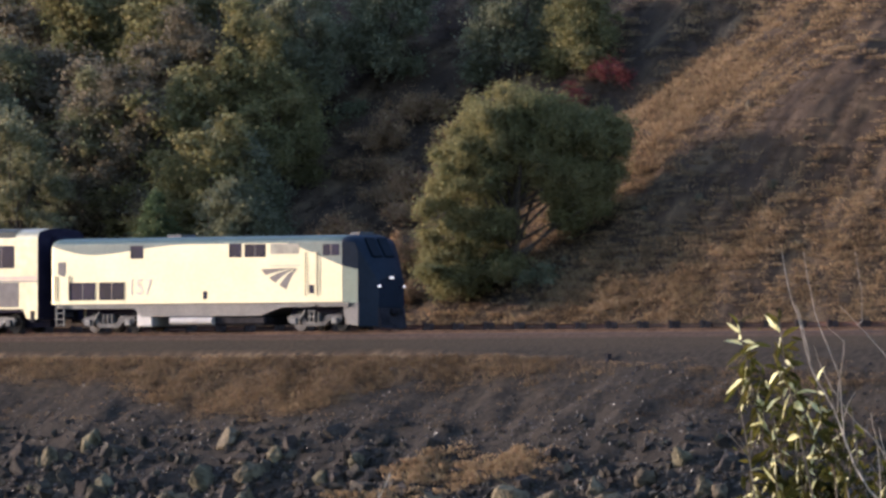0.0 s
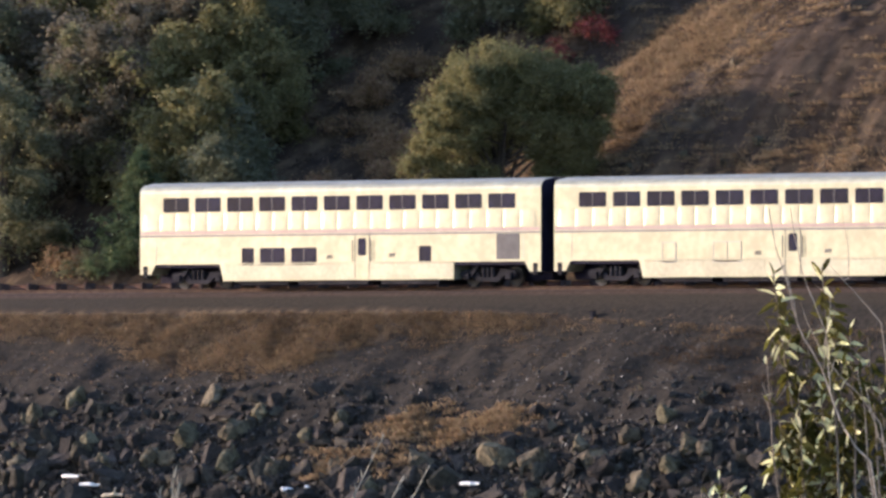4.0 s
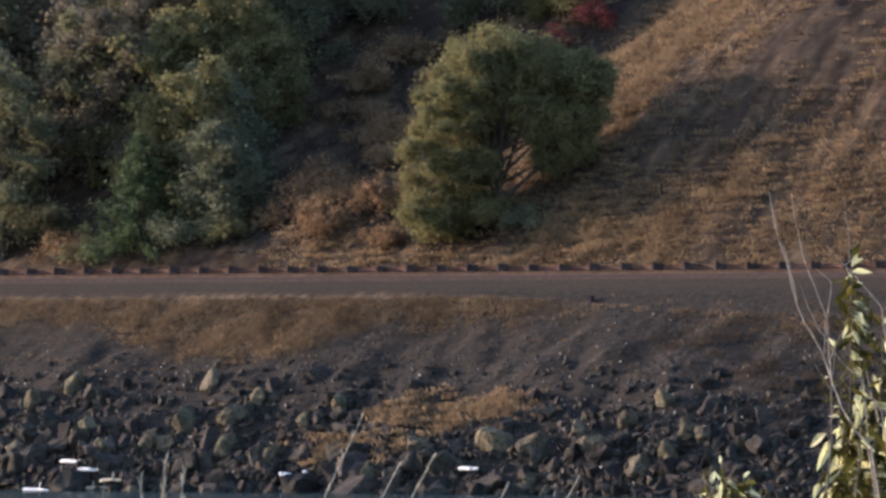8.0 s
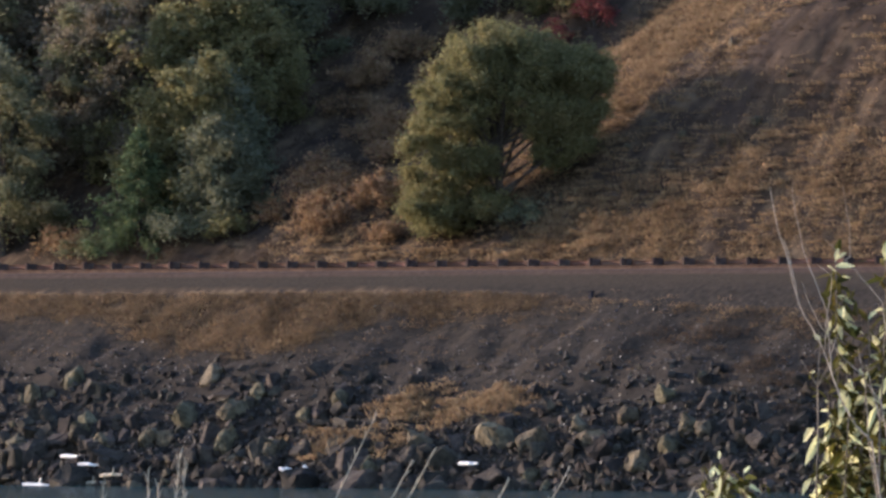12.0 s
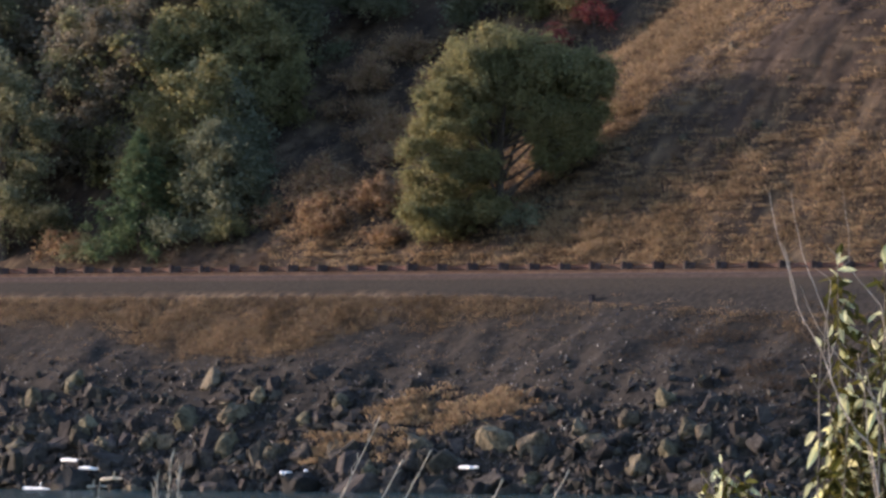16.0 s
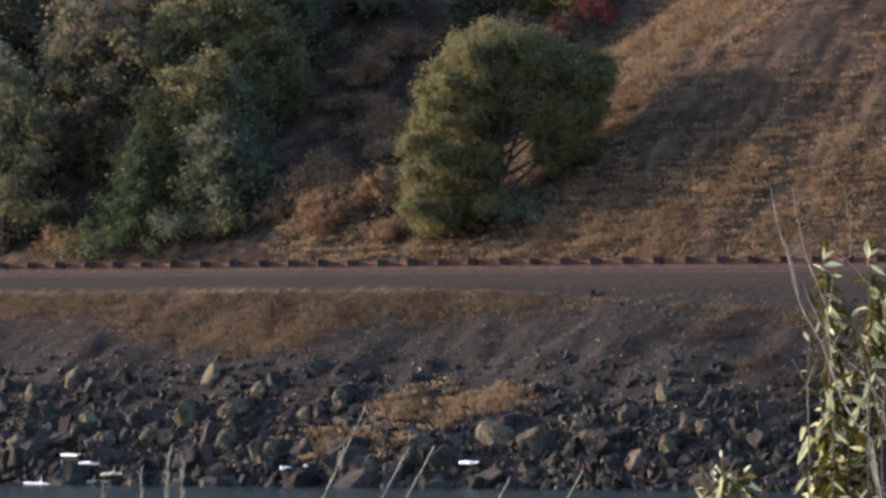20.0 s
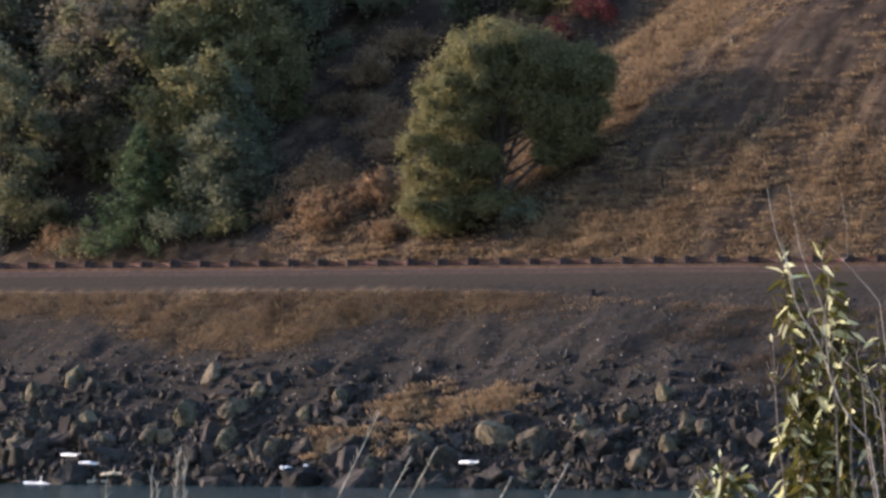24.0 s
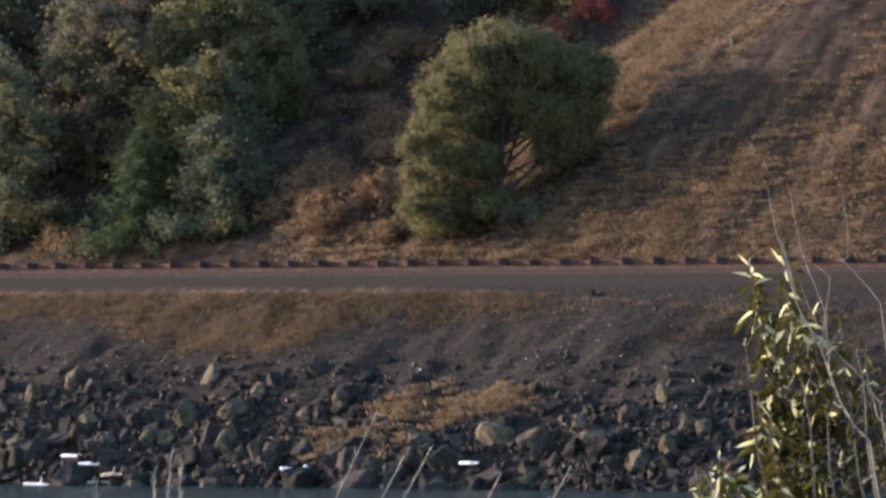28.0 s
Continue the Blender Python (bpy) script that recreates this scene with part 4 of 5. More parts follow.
for i, (x, y, h, w, mt, lab) in enumerate((
        (-47.4, 19.5, 10.6, 6.5, LEAF_YELLOW, "yellow-green oak at edge of the wood"),
        (-47.2, 25.0, 8.6, 7.0, LEAF_YELLOW, "yellow-green oak within dense wood"),
        (-41.4, 30.0, 8.6, 7.5, LEAF_OAK, "olive-green broad-crowned tree high on slope"),
        (-45.2, 29.5, 8.6, 6.5, LEAF_BROWN, "browning autumn tree high on slope"),
        (-55.9, 27.0, 9.6, 7.0, LEAF_YELLOW, "yellowing tree at edge of the wood"),
        (-39.2, 22.8, 6.4, 5.6, LEAF_OAK, "olive-green tree in dense wood"),
        (-34.9, 21.9, 5.2, 5.2, LEAF_DARK, "dark green shaded tree in dense wood"),
        (-37.9, 25.2, 6.2, 5.6, LEAF_DARK, "dark green shaded tree beside gully"),
        (-38.8, 29.0, 6.8, 6.2, LEAF_OAK, "olive-green tree beside gully"),
        (-44.2, 24.6, 8.9, 6.5, LEAF_BROWN, "browning autumn tree within dense wood"),
        (-41.0, 33.5, 7.4, 6.5, LEAF_DARK, "dark green tree at head of gully"),
        (-39.2, 37.0, 7.0, 6.0, LEAF_DARK, "dark green tree at head of gully"),
        (-31.5, 38.5, 6.5, 5.5, LEAF_DARK, "dark green tree on upper slope"),
        (-56.2, 33.0, 8.6, 7.0, LEAF_OAK, "olive-green tree high on slope"),
        (-56.5, 22.6, 8.7, 6.5, LEAF_YELLOW, "yellow-green oak at edge of the wood"),
        (-63.0, 28.0, 9.0, 7.0, LEAF_OAK, "olive-green tree high on slope"),
        (-49.5, 33.5, 8.5, 7.0, LEAF_OAK, "olive-green tree high on slope"),
        (-26.8, 38.2, 4.4, 4.0, LEAF_OAK, "small olive-green tree above red bushes"))):
    WOOD.append(broad_tree(x, y, h, w * 1.12, mt, lab, 30 + i, per=520, size=0.17, low=0.0, lobes=170))
# farther trees of the wood, sparser leaves; last three unseen, added to shade it
SHADE = [broad_tree(x, y, h, 7.2, mt, lab, 60 + i, per=170, size=0.26, low=0.0, lobes=120) for i, (x, y, h, mt, lab) in enumerate((
    (-66.0, 24.0, 8.6, LEAF_OAK, "olive-green tree at far end of the wood"), (-64.0, 33.0, 9.2, LEAF_DARK, "dark green tree at far end of the wood"), (-60.0, 38.0, 8.4, LEAF_BROWN, "browning autumn tree high in the wood"), (-58.5, 19.2, 9.5, LEAF_OAK, "tall unseen olive-green tree added to shade the wood"), (-64.0, 19.0, 13.0, LEAF_OAK, "tall unseen olive-green tree added to shade the wood"), (-68.6, 19.0, 17.0, LEAF_DARK, "tall unseen dark green tree added to shade the wood")))]
rnd_w = random.Random(8)
for k in range(38):
    row, col = divmod(k, 9)
    x, y = -68 + col * 4.3 + rnd_w.uniform(-1.2, 1.2) + row * 0.3, 23.5 + row * 4.6 + rnd_w.uniform(-1.2, 1.2)
    if x * 0.737 + y * 0.676 > -9:
        continue
    copy_thing(rnd_w.choice(SHADE[:3]), pose(x, y, float(ground_z(x, y)) - 0.2, 0, 0, rnd_w.uniform(0, 360)))
snag = tagged(new("dead_sapling"), "thin pale dead sapling standing at edge of the wood", "tree")
snag.location = (-36.2, 21.2, float(ground_z(-36.2, 21.2)) - 0.1)
part("trunk", tube(bmesh.new(), (0, 0, 0), (0.12, 0, 4.9), 0.045, 0.02, 7), TWIG, snag)
for k in range(4):
    part("twig", tube(bmesh.new(), (0.07 + 0.01 * k, 0, 3.0 + 0.5 * k), (0.07 + (0.4 if k % 2 else -0.4), 0.1, 3.3 + 0.5 * k), 0.015, 0.006, 5), TWIG, snag)
conifer(-38.6, 20.1, 6.0, 6.2, 3, "deep green young conifer beside guardrail")
for i, (x, y, h, w, mt, lab, sz) in enumerate((
        (-46.5, 20.2, 3.6, 4.4, LEAF_YELLOW, "yellow-green bush behind guardrail", 0.16),
        (-43.3, 19.4, 2.0, 2.6, LEAF_RUST, "rust-brown dry bush behind guardrail", 0.13),
        (-35.4, 20.0, 2.6, 3.6, LEAF_DARK, "dark green bush behind guardrail", 0.15),
        (-32.6, 20.4, 1.6, 2.8, LEAF_OAK, "olive-green low bush behind guardrail", 0.14),
        (-29.8, 23.6, 2.6, 3.8, LEAF_RUST, "tawny dry bush in gully mouth", 0.13),
        (-27.0, 21.2, 2.0, 3.4, LEAF_RUST, "rust-brown dry bush in gully mouth", 0.13),
        (-25.0, 23.0, 2.0, 2.6, LEAF_RUST, "rust-brown dry bush in gully", 0.13),
        (-22.6, 20.3, 1.3, 2.2, LEAF_RUST, "tawny dry bush beside oak", 0.13),
        (-35.2, 33.0, 1.8, 3.2, LEAF_RUST, "russet dry bush on shaded slope", 0.13),
        (-31.0, 29.8, 1.6, 3.0, LEAF_RUST, "russet dry bush on shaded slope", 0.13),
        (-27.5, 26.5, 1.4, 2.6, LEAF_RUST, "russet dry bush on shaded slope", 0.13),
        (-24.8, 35.2, 1.5, 1.9, LEAF_RED, "bright red autumn bush on slope", 0.13),
        (-23.6, 36.8, 1.8, 2.2, LEAF_RED, "bright red autumn bush on slope", 0.13),
        (-26.4, 34.2, 1.1, 1.6, LEAF_RED, "dull red autumn bush on slope", 0.12),
        (-33.8, 31.5, 1.5, 2.6, LEAF_RUST, "russet dry bush on shaded slope", 0.12),
        (-35.0, 35.6, 1.6, 3.0, LEAF_RUST, "russet dry bush at head of gully", 0.12),
        (-32.4, 34.5, 1.4, 2.6, LEAF_RUST, "russet dry bush at head of gully", 0.12),
        (-29.0, 28.0, 1.3, 2.4, LEAF_RUST, "russet dry bush on shaded slope", 0.12),
        (-32.6, 26.8, 1.6, 2.6, LEAF_RUST, "tawny dry bush in gully", 0.12),
        (-31.2, 21.6, 1.5, 2.4, LEAF_RUST, "tawny dry bush in gully mouth", 0.12),
        (-41.4, 19.2, 1.5, 2.4, LEAF_YELLOW, "yellow-green bush behind guardrail", 0.14),
        (-48.9, 19.4, 1.8, 2.6, LEAF_RUST, "rust-brown dry bush behind guardrail", 0.13),
        (-52.0, 19.6, 2.4, 3.4, LEAF_RUST, "rust-brown dry bush behind guardrail", 0.13),
        # bushes added down to the oak pair, as sunlit patches of rusty grass
        (-35.9, 35.2, 1.6, 3.0, LEAF_RUST, "russet dry bush standing in for sunlit gully grass", 0.12),
        (-35.2, 36.4, 1.3, 2.4, LEAF_RUST, "russet dry bush standing in for sunlit gully grass", 0.12),
        (-35.4, 33.2, 1.3, 2.4, LEAF_RUST, "russet dry bush standing in for sunlit gully grass", 0.12),
        (-30.2, 29.5, 1.6, 3.0, LEAF_RUST, "tawny dry bush standing in for sunlit gully grass", 0.12),
        (-28.8, 29.9, 1.3, 2.4, LEAF_RUST, "tawny dry bush standing in for sunlit gully grass", 0.12),
        (-33.0, 30.1, 1.2, 2.2, LEAF_RUST, "russet dry bush standing in for sunlit gully grass", 0.12),
        (-28.2, 23.3, 1.5, 2.8, LEAF_RUST, "tawny dry bush standing in for sunlit gully grass", 0.12),
        (-25.4, 22.5, 1.5, 2.8, LEAF_RUST, "russet dry bush standing in for sunlit gully grass", 0.12),
        (-32.3, 26.0, 1.2, 2.2, LEAF_RUST, "russet dry bush standing in for sunlit gully grass", 0.12),
        (-25.1, 24.0, 1.2, 2.2, LEAF_RUST, "russet dry bush standing in for sunlit gully grass", 0.12),
        (-35.6, 31.6, 1.2, 2.2, LEAF_RUST, "russet dry bush standing in for sunlit gully grass", 0.12),
        (-27.8, 20.5, 1.2, 2.4, LEAF_RUST, "tawny dry bush standing in for sunlit gully grass", 0.12),
        (-22.1, 20.3, 1.0, 2.0, LEAF_RUST, "tawny dry bush standing in for sunlit gully grass", 0.12),
        (-18.4, 20.3, 1.8, 3.0, LEAF_OAK, "olive-green low bush under oak", 0.15),
        (-13.6, 20.8, 1.3, 2.4, LEAF_DARK, "dark green low bush under oak", 0.14))):
    bush(x, y, h, w, mt, lab, 80 + i, size=sz)


def tufts(name, label, spots, blades, height, material, seed, wide=0.035, spread=0.13):
    """Clumps of bent dry grass blades as one object."""
    g = np.random.default_rng(seed)
    p = np.repeat(np.array(spots, float), blades, axis=0)
    n, k = len(p), p[:, 3]
    a, lean = g.uniform(0, 2 * math.pi, n), g.uniform(0.2, 1.1, n)
    h = height * k * g.uniform(0.4, 1.1, n)
    root = p[:, :3] + np.stack([g.normal(0, spread, n) * k, g.normal(0, spread, n) * k, np.full(n, -0.06)], -1)
    way = np.stack([np.cos(a) * lean * h, np.sin(a) * lean * h, np.zeros(n)], -1)
    side = np.stack([-np.sin(a), np.cos(a), np.zeros(n)], -1) * (wide * k)[:, None]
    rise = np.stack([np.zeros(n), np.zeros(n), h], -1)
    v = np.stack([root - side, root + side, root + way * 0.45 + side * 0.7 + rise * 0.7, root + way + rise * 0.9], 1).reshape(-1, 3).tolist()
    i = np.arange(n)[:, None] * 4
    f = np.concatenate([i + (0, 1, 2), i + (0, 2, 3)]).tolist()
    ob = raw(name, v, f, material)
    return tagged(ob, label, "grass", kind="stuff")


def scatter(n, x0, x1, y0, y1, seed, keep=None):
    rnd = random.Random(seed)
    out = []
    while len(out) < n:
        x, y = rnd.uniform(x0, x1), rnd.uniform(y0, y1)
        if keep is None or rnd.random() < keep(x, y):
            out.append((x, y))
    xy = np.array(out)
    z = ground_z(xy[:, 0], xy[:, 1])
    return [(x, y, float(h), rnd.uniform(0.6, 1.4)) for (x, y), h in zip(out, z)]


def clumpy(x, y):
    return (0.62 if x > -5 and y > 23.5 else 1) * min(1, max(0.02, 0.28 + 1.1 * noise.noise((x * 0.6, y * 0.25, 3.0)) + 1.2 * noise.noise((x * 1.4, y * 0.8, 8.0))))


tufts("hillside_grass", "clumps of dry brown grass on steep hillside", scatter(29000, -42, 32, 18.3, 44, 21, clumpy), 13, 0.11, HAY_BROWN, 4, 0.015, 0.2)


def tussock_keep(x, y):
    right = 0.5 if x > -4 and y > 24 else 1
    return right * min(1, max(0.0, 0.35 + 1.5 * noise.noise((x * 0.28 + y * 0.1, y * 0.2, 6.0))))


tufts("tussock_grass", "soft golden tussocks of dry grass on steep hillside", scatter(2300, -27, 32, 18.5, 43, 24, tussock_keep), 60, 0.22, HAY, 9, 0.013, 0.27)


def lush(x, y):
    near_oak = math.exp(-((x + 16.5) / 6) ** 2 - ((y - 32) / 7) ** 2)
    foot = 0.8 * math.exp(-((y - 20.6) / 2.6) ** 2) * (1 if -13 < x < 12 else 0.2)
    return min(1, max(0, near_oak + foot) * (0.5 + 0.9 * noise.noise((x * 0.4, y * 0.4, 1.5))))


tufts("pale_grass", "bright straw-coloured grass on sunny shoulder of hillside", scatter(9000, -30, 14, 18.5, 42, 23, lush), 16, 0.19, HAY, 7, 0.013, 0.18)


STRIP_X = (-23, -15.7, -12, -6.5, -2.1, -0.7, 2, 5, 8.5, 14, 18, 24)        # foot of the grassy strip along the bank
STRIP_FOOT = (-2.2, -2.5, -3.3, -3.9, -4.0, -3.1, -2.4, -2.15, -2.1, -1.9, -2.1, -2.6)


def strip_keep(x, y):
    z = -0.75 - (-2.9 - y) * 0.704
    if z > -0.95 - 0.04 * max(x, 0):
        return 0.01
    edge = 0.5 + np.interp(x, STRIP_X, STRIP_FOOT) + 0.5 * noise.noise((x * 0.35, 1.0, 0.0))
    return max(0.02, min(1, 1 + (z - edge) * 1.3)) * (0.9 if x < 10 else 0.3) * (0.75 + 0.6 * noise.noise((x * 0.5, y * 0.8, 5.0)))


tufts("embankment_grass", "dry tawny grass along top of embankment", scatter(7500, -48, 40, -8.4, -3.5, 22, strip_keep), 14, 0.17, STRIP_HAY, 5, 0.01, 0.24)


def patch(cx, cy, rx, ry, n, seed):
    rnd = random.Random(seed)
    xy = [(cx + rnd.gauss(0, rx), cy + rnd.gauss(0, ry)) for _ in range(n)]
    return [(x, y, float(ground_z(x, y)) + 0.1, rnd.uniform(0.7, 1.4)) for x, y in xy]


tufts("riverbank_grass", "patches of dry straw-coloured grass among rocks",
      patch(8.0, -11.0, 0.8, 0.6, 130, 1) + patch(11.5, -10.5, 1.5, 0.6, 170, 2) + patch(5.6, -13.0, 0.9, 0.5, 110, 3) + patch(8.8, -13.3, 0.8, 0.4, 40, 6), 30, 0.26, HAY, 6, 0.011, 0.2)
tufts("thin_grass", "thin brown grass on gravel slope",
      patch(26.5, -8.6, 0.9, 0.5, 40, 4) + patch(30.4, -9.2, 1.3, 0.8, 60, 5) + patch(21, -6.4, 1.6, 0.5, 40, 7) + patch(26, -6.0, 2.0, 0.6, 40, 8), 22, 0.2, HAY_BROWN, 8, 0.01, 0.26)


# ---------------------------------------------------------------- rocks
def rock_mesh(seed, name="stone", mt=None, worn=False):
    """A broken block, or a rounder worn boulder."""
    rnd = random.Random(seed)
    bm = bmesh.new()
    for sx, sy, sz in itertools.product((-1, 1), repeat=3):
        if not worn:
            bm.verts.new((sx * rnd.uniform(0.34, 0.56), sy * rnd.uniform(0.28, 0.48), sz * rnd.uniform(0.22, 0.42)))
    for _ in range(22 if worn else 3):
        d = Vector((rnd.gauss(0, 1), rnd.gauss(0, 1), rnd.gauss(0, 1))).normalized()
        bm.verts.new((d.x * 0.56, d.y * 0.48, d.z * 0.4))
    r = bmesh.ops.convex_hull(bm, input=list(bm.verts))
    bmesh.ops.delete(bm, geom=list({e for e in r["geom_interior"] + r["geom_unused"] if isinstance(e, bmesh.types.BMVert)}), context="VERTS")
    bmesh.ops.bevel(bm, geom=list(bm.edges), offset=0.045, segments=1, affect="EDGES")
    bmesh.ops.triangulate(bm, faces=list(bm.faces))
    bmesh.ops.subdivide_edges(bm, edges=[e for e in bm.edges if e.calc_length() > 0.14], cuts=1, use_grid_fill=True)
    for q in bm.verts:
        q.co *= 1 + (0.3 if worn else 0.24) * noise.noise(q.co * 3.1 + Vector((seed, 0, 0))) + 0.07 * noise.noise(q.co * 9.0 + Vector((0, seed, 0)))
    me = bpy.data.meshes.new(name)
    bm.to_mesh(me)
    bm.free()
    me.materials.append(mt or SHADED_BASALT)
    return me


def make_riprap():
    bank = tagged(new("riprap_bank"), "dark basalt boulders heaped along the waterline", "rocks")
    kinds = [rock_mesh(200 + i) for i in range(14)] + [rock_mesh(230 + i, mt=LIT_TAN_STONE, worn=True) for i in range(5)]
    rnd = random.Random(77)
    # the large stones that stand out, in tan with sunlight put into it
    for x, y, s in ((-5.2, -11.4, 1.58), (-5.3, -12.7, 1.09), (-6.2, -12.9, 1.29), (-2.1, -11.6, 1.67), (-1.1, -13.2, 1.44), (-10.7, -12.0, 1.15), (-10.2, -13.1, 1.29), (-8.1, -13.7, 1.21), (-14.3, -9.3, 1.29), (-6.0, -9.0, 1.3), (3.7, -10.7, 1.15), (11.3, -13.8, 1.78), (5.9, -13.5, 1.15), (15.2, -13.1, 1.9), (17.2, -12.9, 1.55), (21.0, -13.1, 1.44), (19.3, -12.2, 1.15), (21.7, -11.5, 1.26), (22.9, -10.6, 1.15), (26.1, -12.7, 1.26), (27.1, -12.8, 1.03), (25.9, -13.7, 1.32), (19.4, -15.4, 0.98), (25.1, -14.8, 1.44), (-15.9, -10.4, 1.15), (-13.8, -13.6, 1.21), (2.4, -13.9, 1.15), (-1.8, -10.3, 1.03), (2.5, -11.8, 0.98), (9.4, -15.1, 1.15)):
        z = float(ground_z(x, y))
        shared("stone", kinds[14 + rnd.randrange(5)], bank, Matrix.Translation((x, y, z + 0.1 * s)) @ Euler([rnd.uniform(0, 6.3) for _ in range(3)]).to_matrix().to_4x4() @ Matrix.Diagonal((s, s, s, 1)))
    n = 0
    while n < 265:
        x, y = rnd.uniform(-24, 33), rnd.uniform(-16.6, -8.6)
        low = (-8.6 - y) / 8
        if rnd.random() > 0.25 + 0.9 * low:
            continue
        s = rnd.uniform(0.5, 0.95) + 1.7 * low * rnd.random() ** 2
        z = float(ground_z(x, y))
        shared("stone", rnd.choice(kinds[:14] if rnd.random() < 0.93 else kinds[14:]), bank, Matrix.Translation((x, y, z - 0.04 * s)) @ Euler([rnd.uniform(0, 6.3) for _ in range(3)]).to_matrix().to_4x4() @ Matrix.Diagonal((s, s * rnd.uniform(0.55, 1.1), s * rnd.uniform(0.5, 1.1), 1)))
        n += 1
    # smaller broken rock as one object
    plain = []
    for i in range(8):
        r2 = random.Random(900 + i)
        bm = bmesh.new()
        for _ in range(11):
            bm.verts.new((r2.uniform(-0.5, 0.5), r2.uniform(-0.5, 0.5), r2.uniform(-0.4, 0.4)))
        r = bmesh.ops.convex_hull(bm, input=list(bm.verts))
        bmesh.ops.delete(bm, geom=list({e for e in r["geom_interior"] + r["geom_unused"] if isinstance(e, bmesh.types.BMVert)}), context="VERTS")
        bm.verts.index_update()
        plain.append((np.array([q.co[:] for q in bm.verts]), [[q.index for q in fc.verts] for fc in bm.faces]))
        bm.free()
    def heap(name, total, y0, size, odds, mt):
        v, f, off, count = [], [], 0, 0
        while count < total:
            x, y = rnd.uniform(-48, 46), rnd.uniform(-16.8, y0)
            depth = (-4.2 - y) / 12.6
            if rnd.random() > odds(x, depth):
                continue
            s = size(depth)
            co, fs = rnd.choice(plain)
            m = np.array(Euler([rnd.uniform(0, 6.3) for _ in range(3)]).to_matrix()) * s
            z = float(ground_z(x, y)) + rnd.uniform(-0.22, 0.24) * s
            v += (co @ m.T + (x, y, z)).tolist()
            f += [[i + off for i in fc] for fc in fs]
            off += len(co)
            count += 1
        tagged(raw(name, v, f, mt, bank), kind="stuff")

    heap("broken_rock", 4600, -7.6, lambda d: rnd.uniform(0.22, 0.5) + 0.7 * max(0, d - 0.3) * rnd.random() ** 1.5, lambda x, d: 1.5 * max(0, d - 0.2), BROKEN)
    heap("rubble", 15000, -4.2, lambda d: rnd.uniform(0.06, 0.18) + 0.3 * max(0, d - 0.3) * rnd.random() ** 2, lambda x, d: (0.2 + 1.3 * d) * (0.3 if d < 0.22 and x < 8 else 1), BASALT_BITS)


make_riprap()


def driftwood(x, y, z, length, turn, seed, material, label):
    rnd = random.Random(seed)
    log = tagged(new("driftwood_log"), label, "driftwood", "driftwood on the shore")
    log.matrix_basis = pose(x, y, z, 0, rnd.uniform(-3, 3), turn)
    bm = bmesh.new()
    pts = [Vector((length * (i / 5 - 0.5), rnd.uniform(-0.05, 0.05), rnd.uniform(-0.03, 0.03))) for i in range(6)]
    rings = [[bm.verts.new(p + Vector((0, math.cos(a) * r, math.sin(a) * r))) for a in [k * math.pi / 5 for k in range(10)]] for p, r in zip(pts, (0.07, 0.1, 0.09, 0.09, 0.07, 0.05))]
    for q, w in zip(rings, rings[1:]):
        for k in range(10):
            bm.faces.new((q[k], q[(k + 1) % 10], w[(k + 1) % 10], w[k]))
    bm.faces.new(rings[0])
    bm.faces.new(list(reversed(rings[-1])))
    bmesh.ops.recalc_face_normals(bm, faces=bm.faces)
    part("trunk", bm, material, log)
    if length > 1.2:
        part("branch_stub", tube(bmesh.new(), pts[3], pts[3] + Vector((0.2, -0.1, 0.3)), 0.05, 0.03, 6), material, log)


for i, (x, y, z, ln, turn, mt, lab) in enumerate((
        (-8.8, -15.3, -8.59, 1.11, -6, PALE_WOOD, "sun-bleached driftwood log lying on dark rocks"),
        (-7.6, -15.3, -8.96, 1.11, 8, PALE_WOOD, "sun-bleached driftwood log lying on dark rocks"),
        (-10.0, -16.2, -9.88, 1.57, 3, PALE_WOOD, "bleached driftwood at the waterline"),
        (-7.1, -15.9, -9.79, 2.64, 4, STALK, "brown weathered driftwood log at the waterline"),
        (-5.5, -16.0, -9.40, 1.25, 2, STALK, "thin brown driftwood branch on dark rocks"),
        (15.4, -15.1, -8.78, 1.11, 4, PALE_WOOD, "sun-bleached driftwood log lying on dark rocks"),
        # the short pale stubs stand in for white glints and foam
        (15.7, -15.8, -9.74, 0.49, 50, PALE_WOOD, "short pale stub standing in for a glint at the waterline"),
        (17.0, -15.9, -9.81, 0.63, 8, PALE_WOOD, "short pale stub standing in for a glint at the waterline"),
        (4.8, -15.5, -9.09, 0.56, 20, PALE_WOOD, "short pale stub standing in for a glint on dark rocks"),
        (5.9, -15.4, -9.01, 0.42, -30, PALE_WOOD, "short pale stub standing in for a glint on dark rocks"),
        (0.3, -16.0, -9.88, 0.56, 10, PALE_WOOD, "short pale stub standing in for a glint at the waterline"),
        (12.5, -15.9, -9.81, 0.35, 30, PALE_WOOD, "short pale stub standing in for a glint at the waterline"),
        (26.0, -15.8, -9.72, 0.49, 20, PALE_WOOD, "short pale stub standing in for a glint at the waterline"))):
    driftwood(x, y, z, ln, turn, 400 + i, mt, lab)

stone_kinds = [rock_mesh(260 + i, mt=LIT_TAN_STONE) for i in range(4)]
rnd_s = random.Random(31)
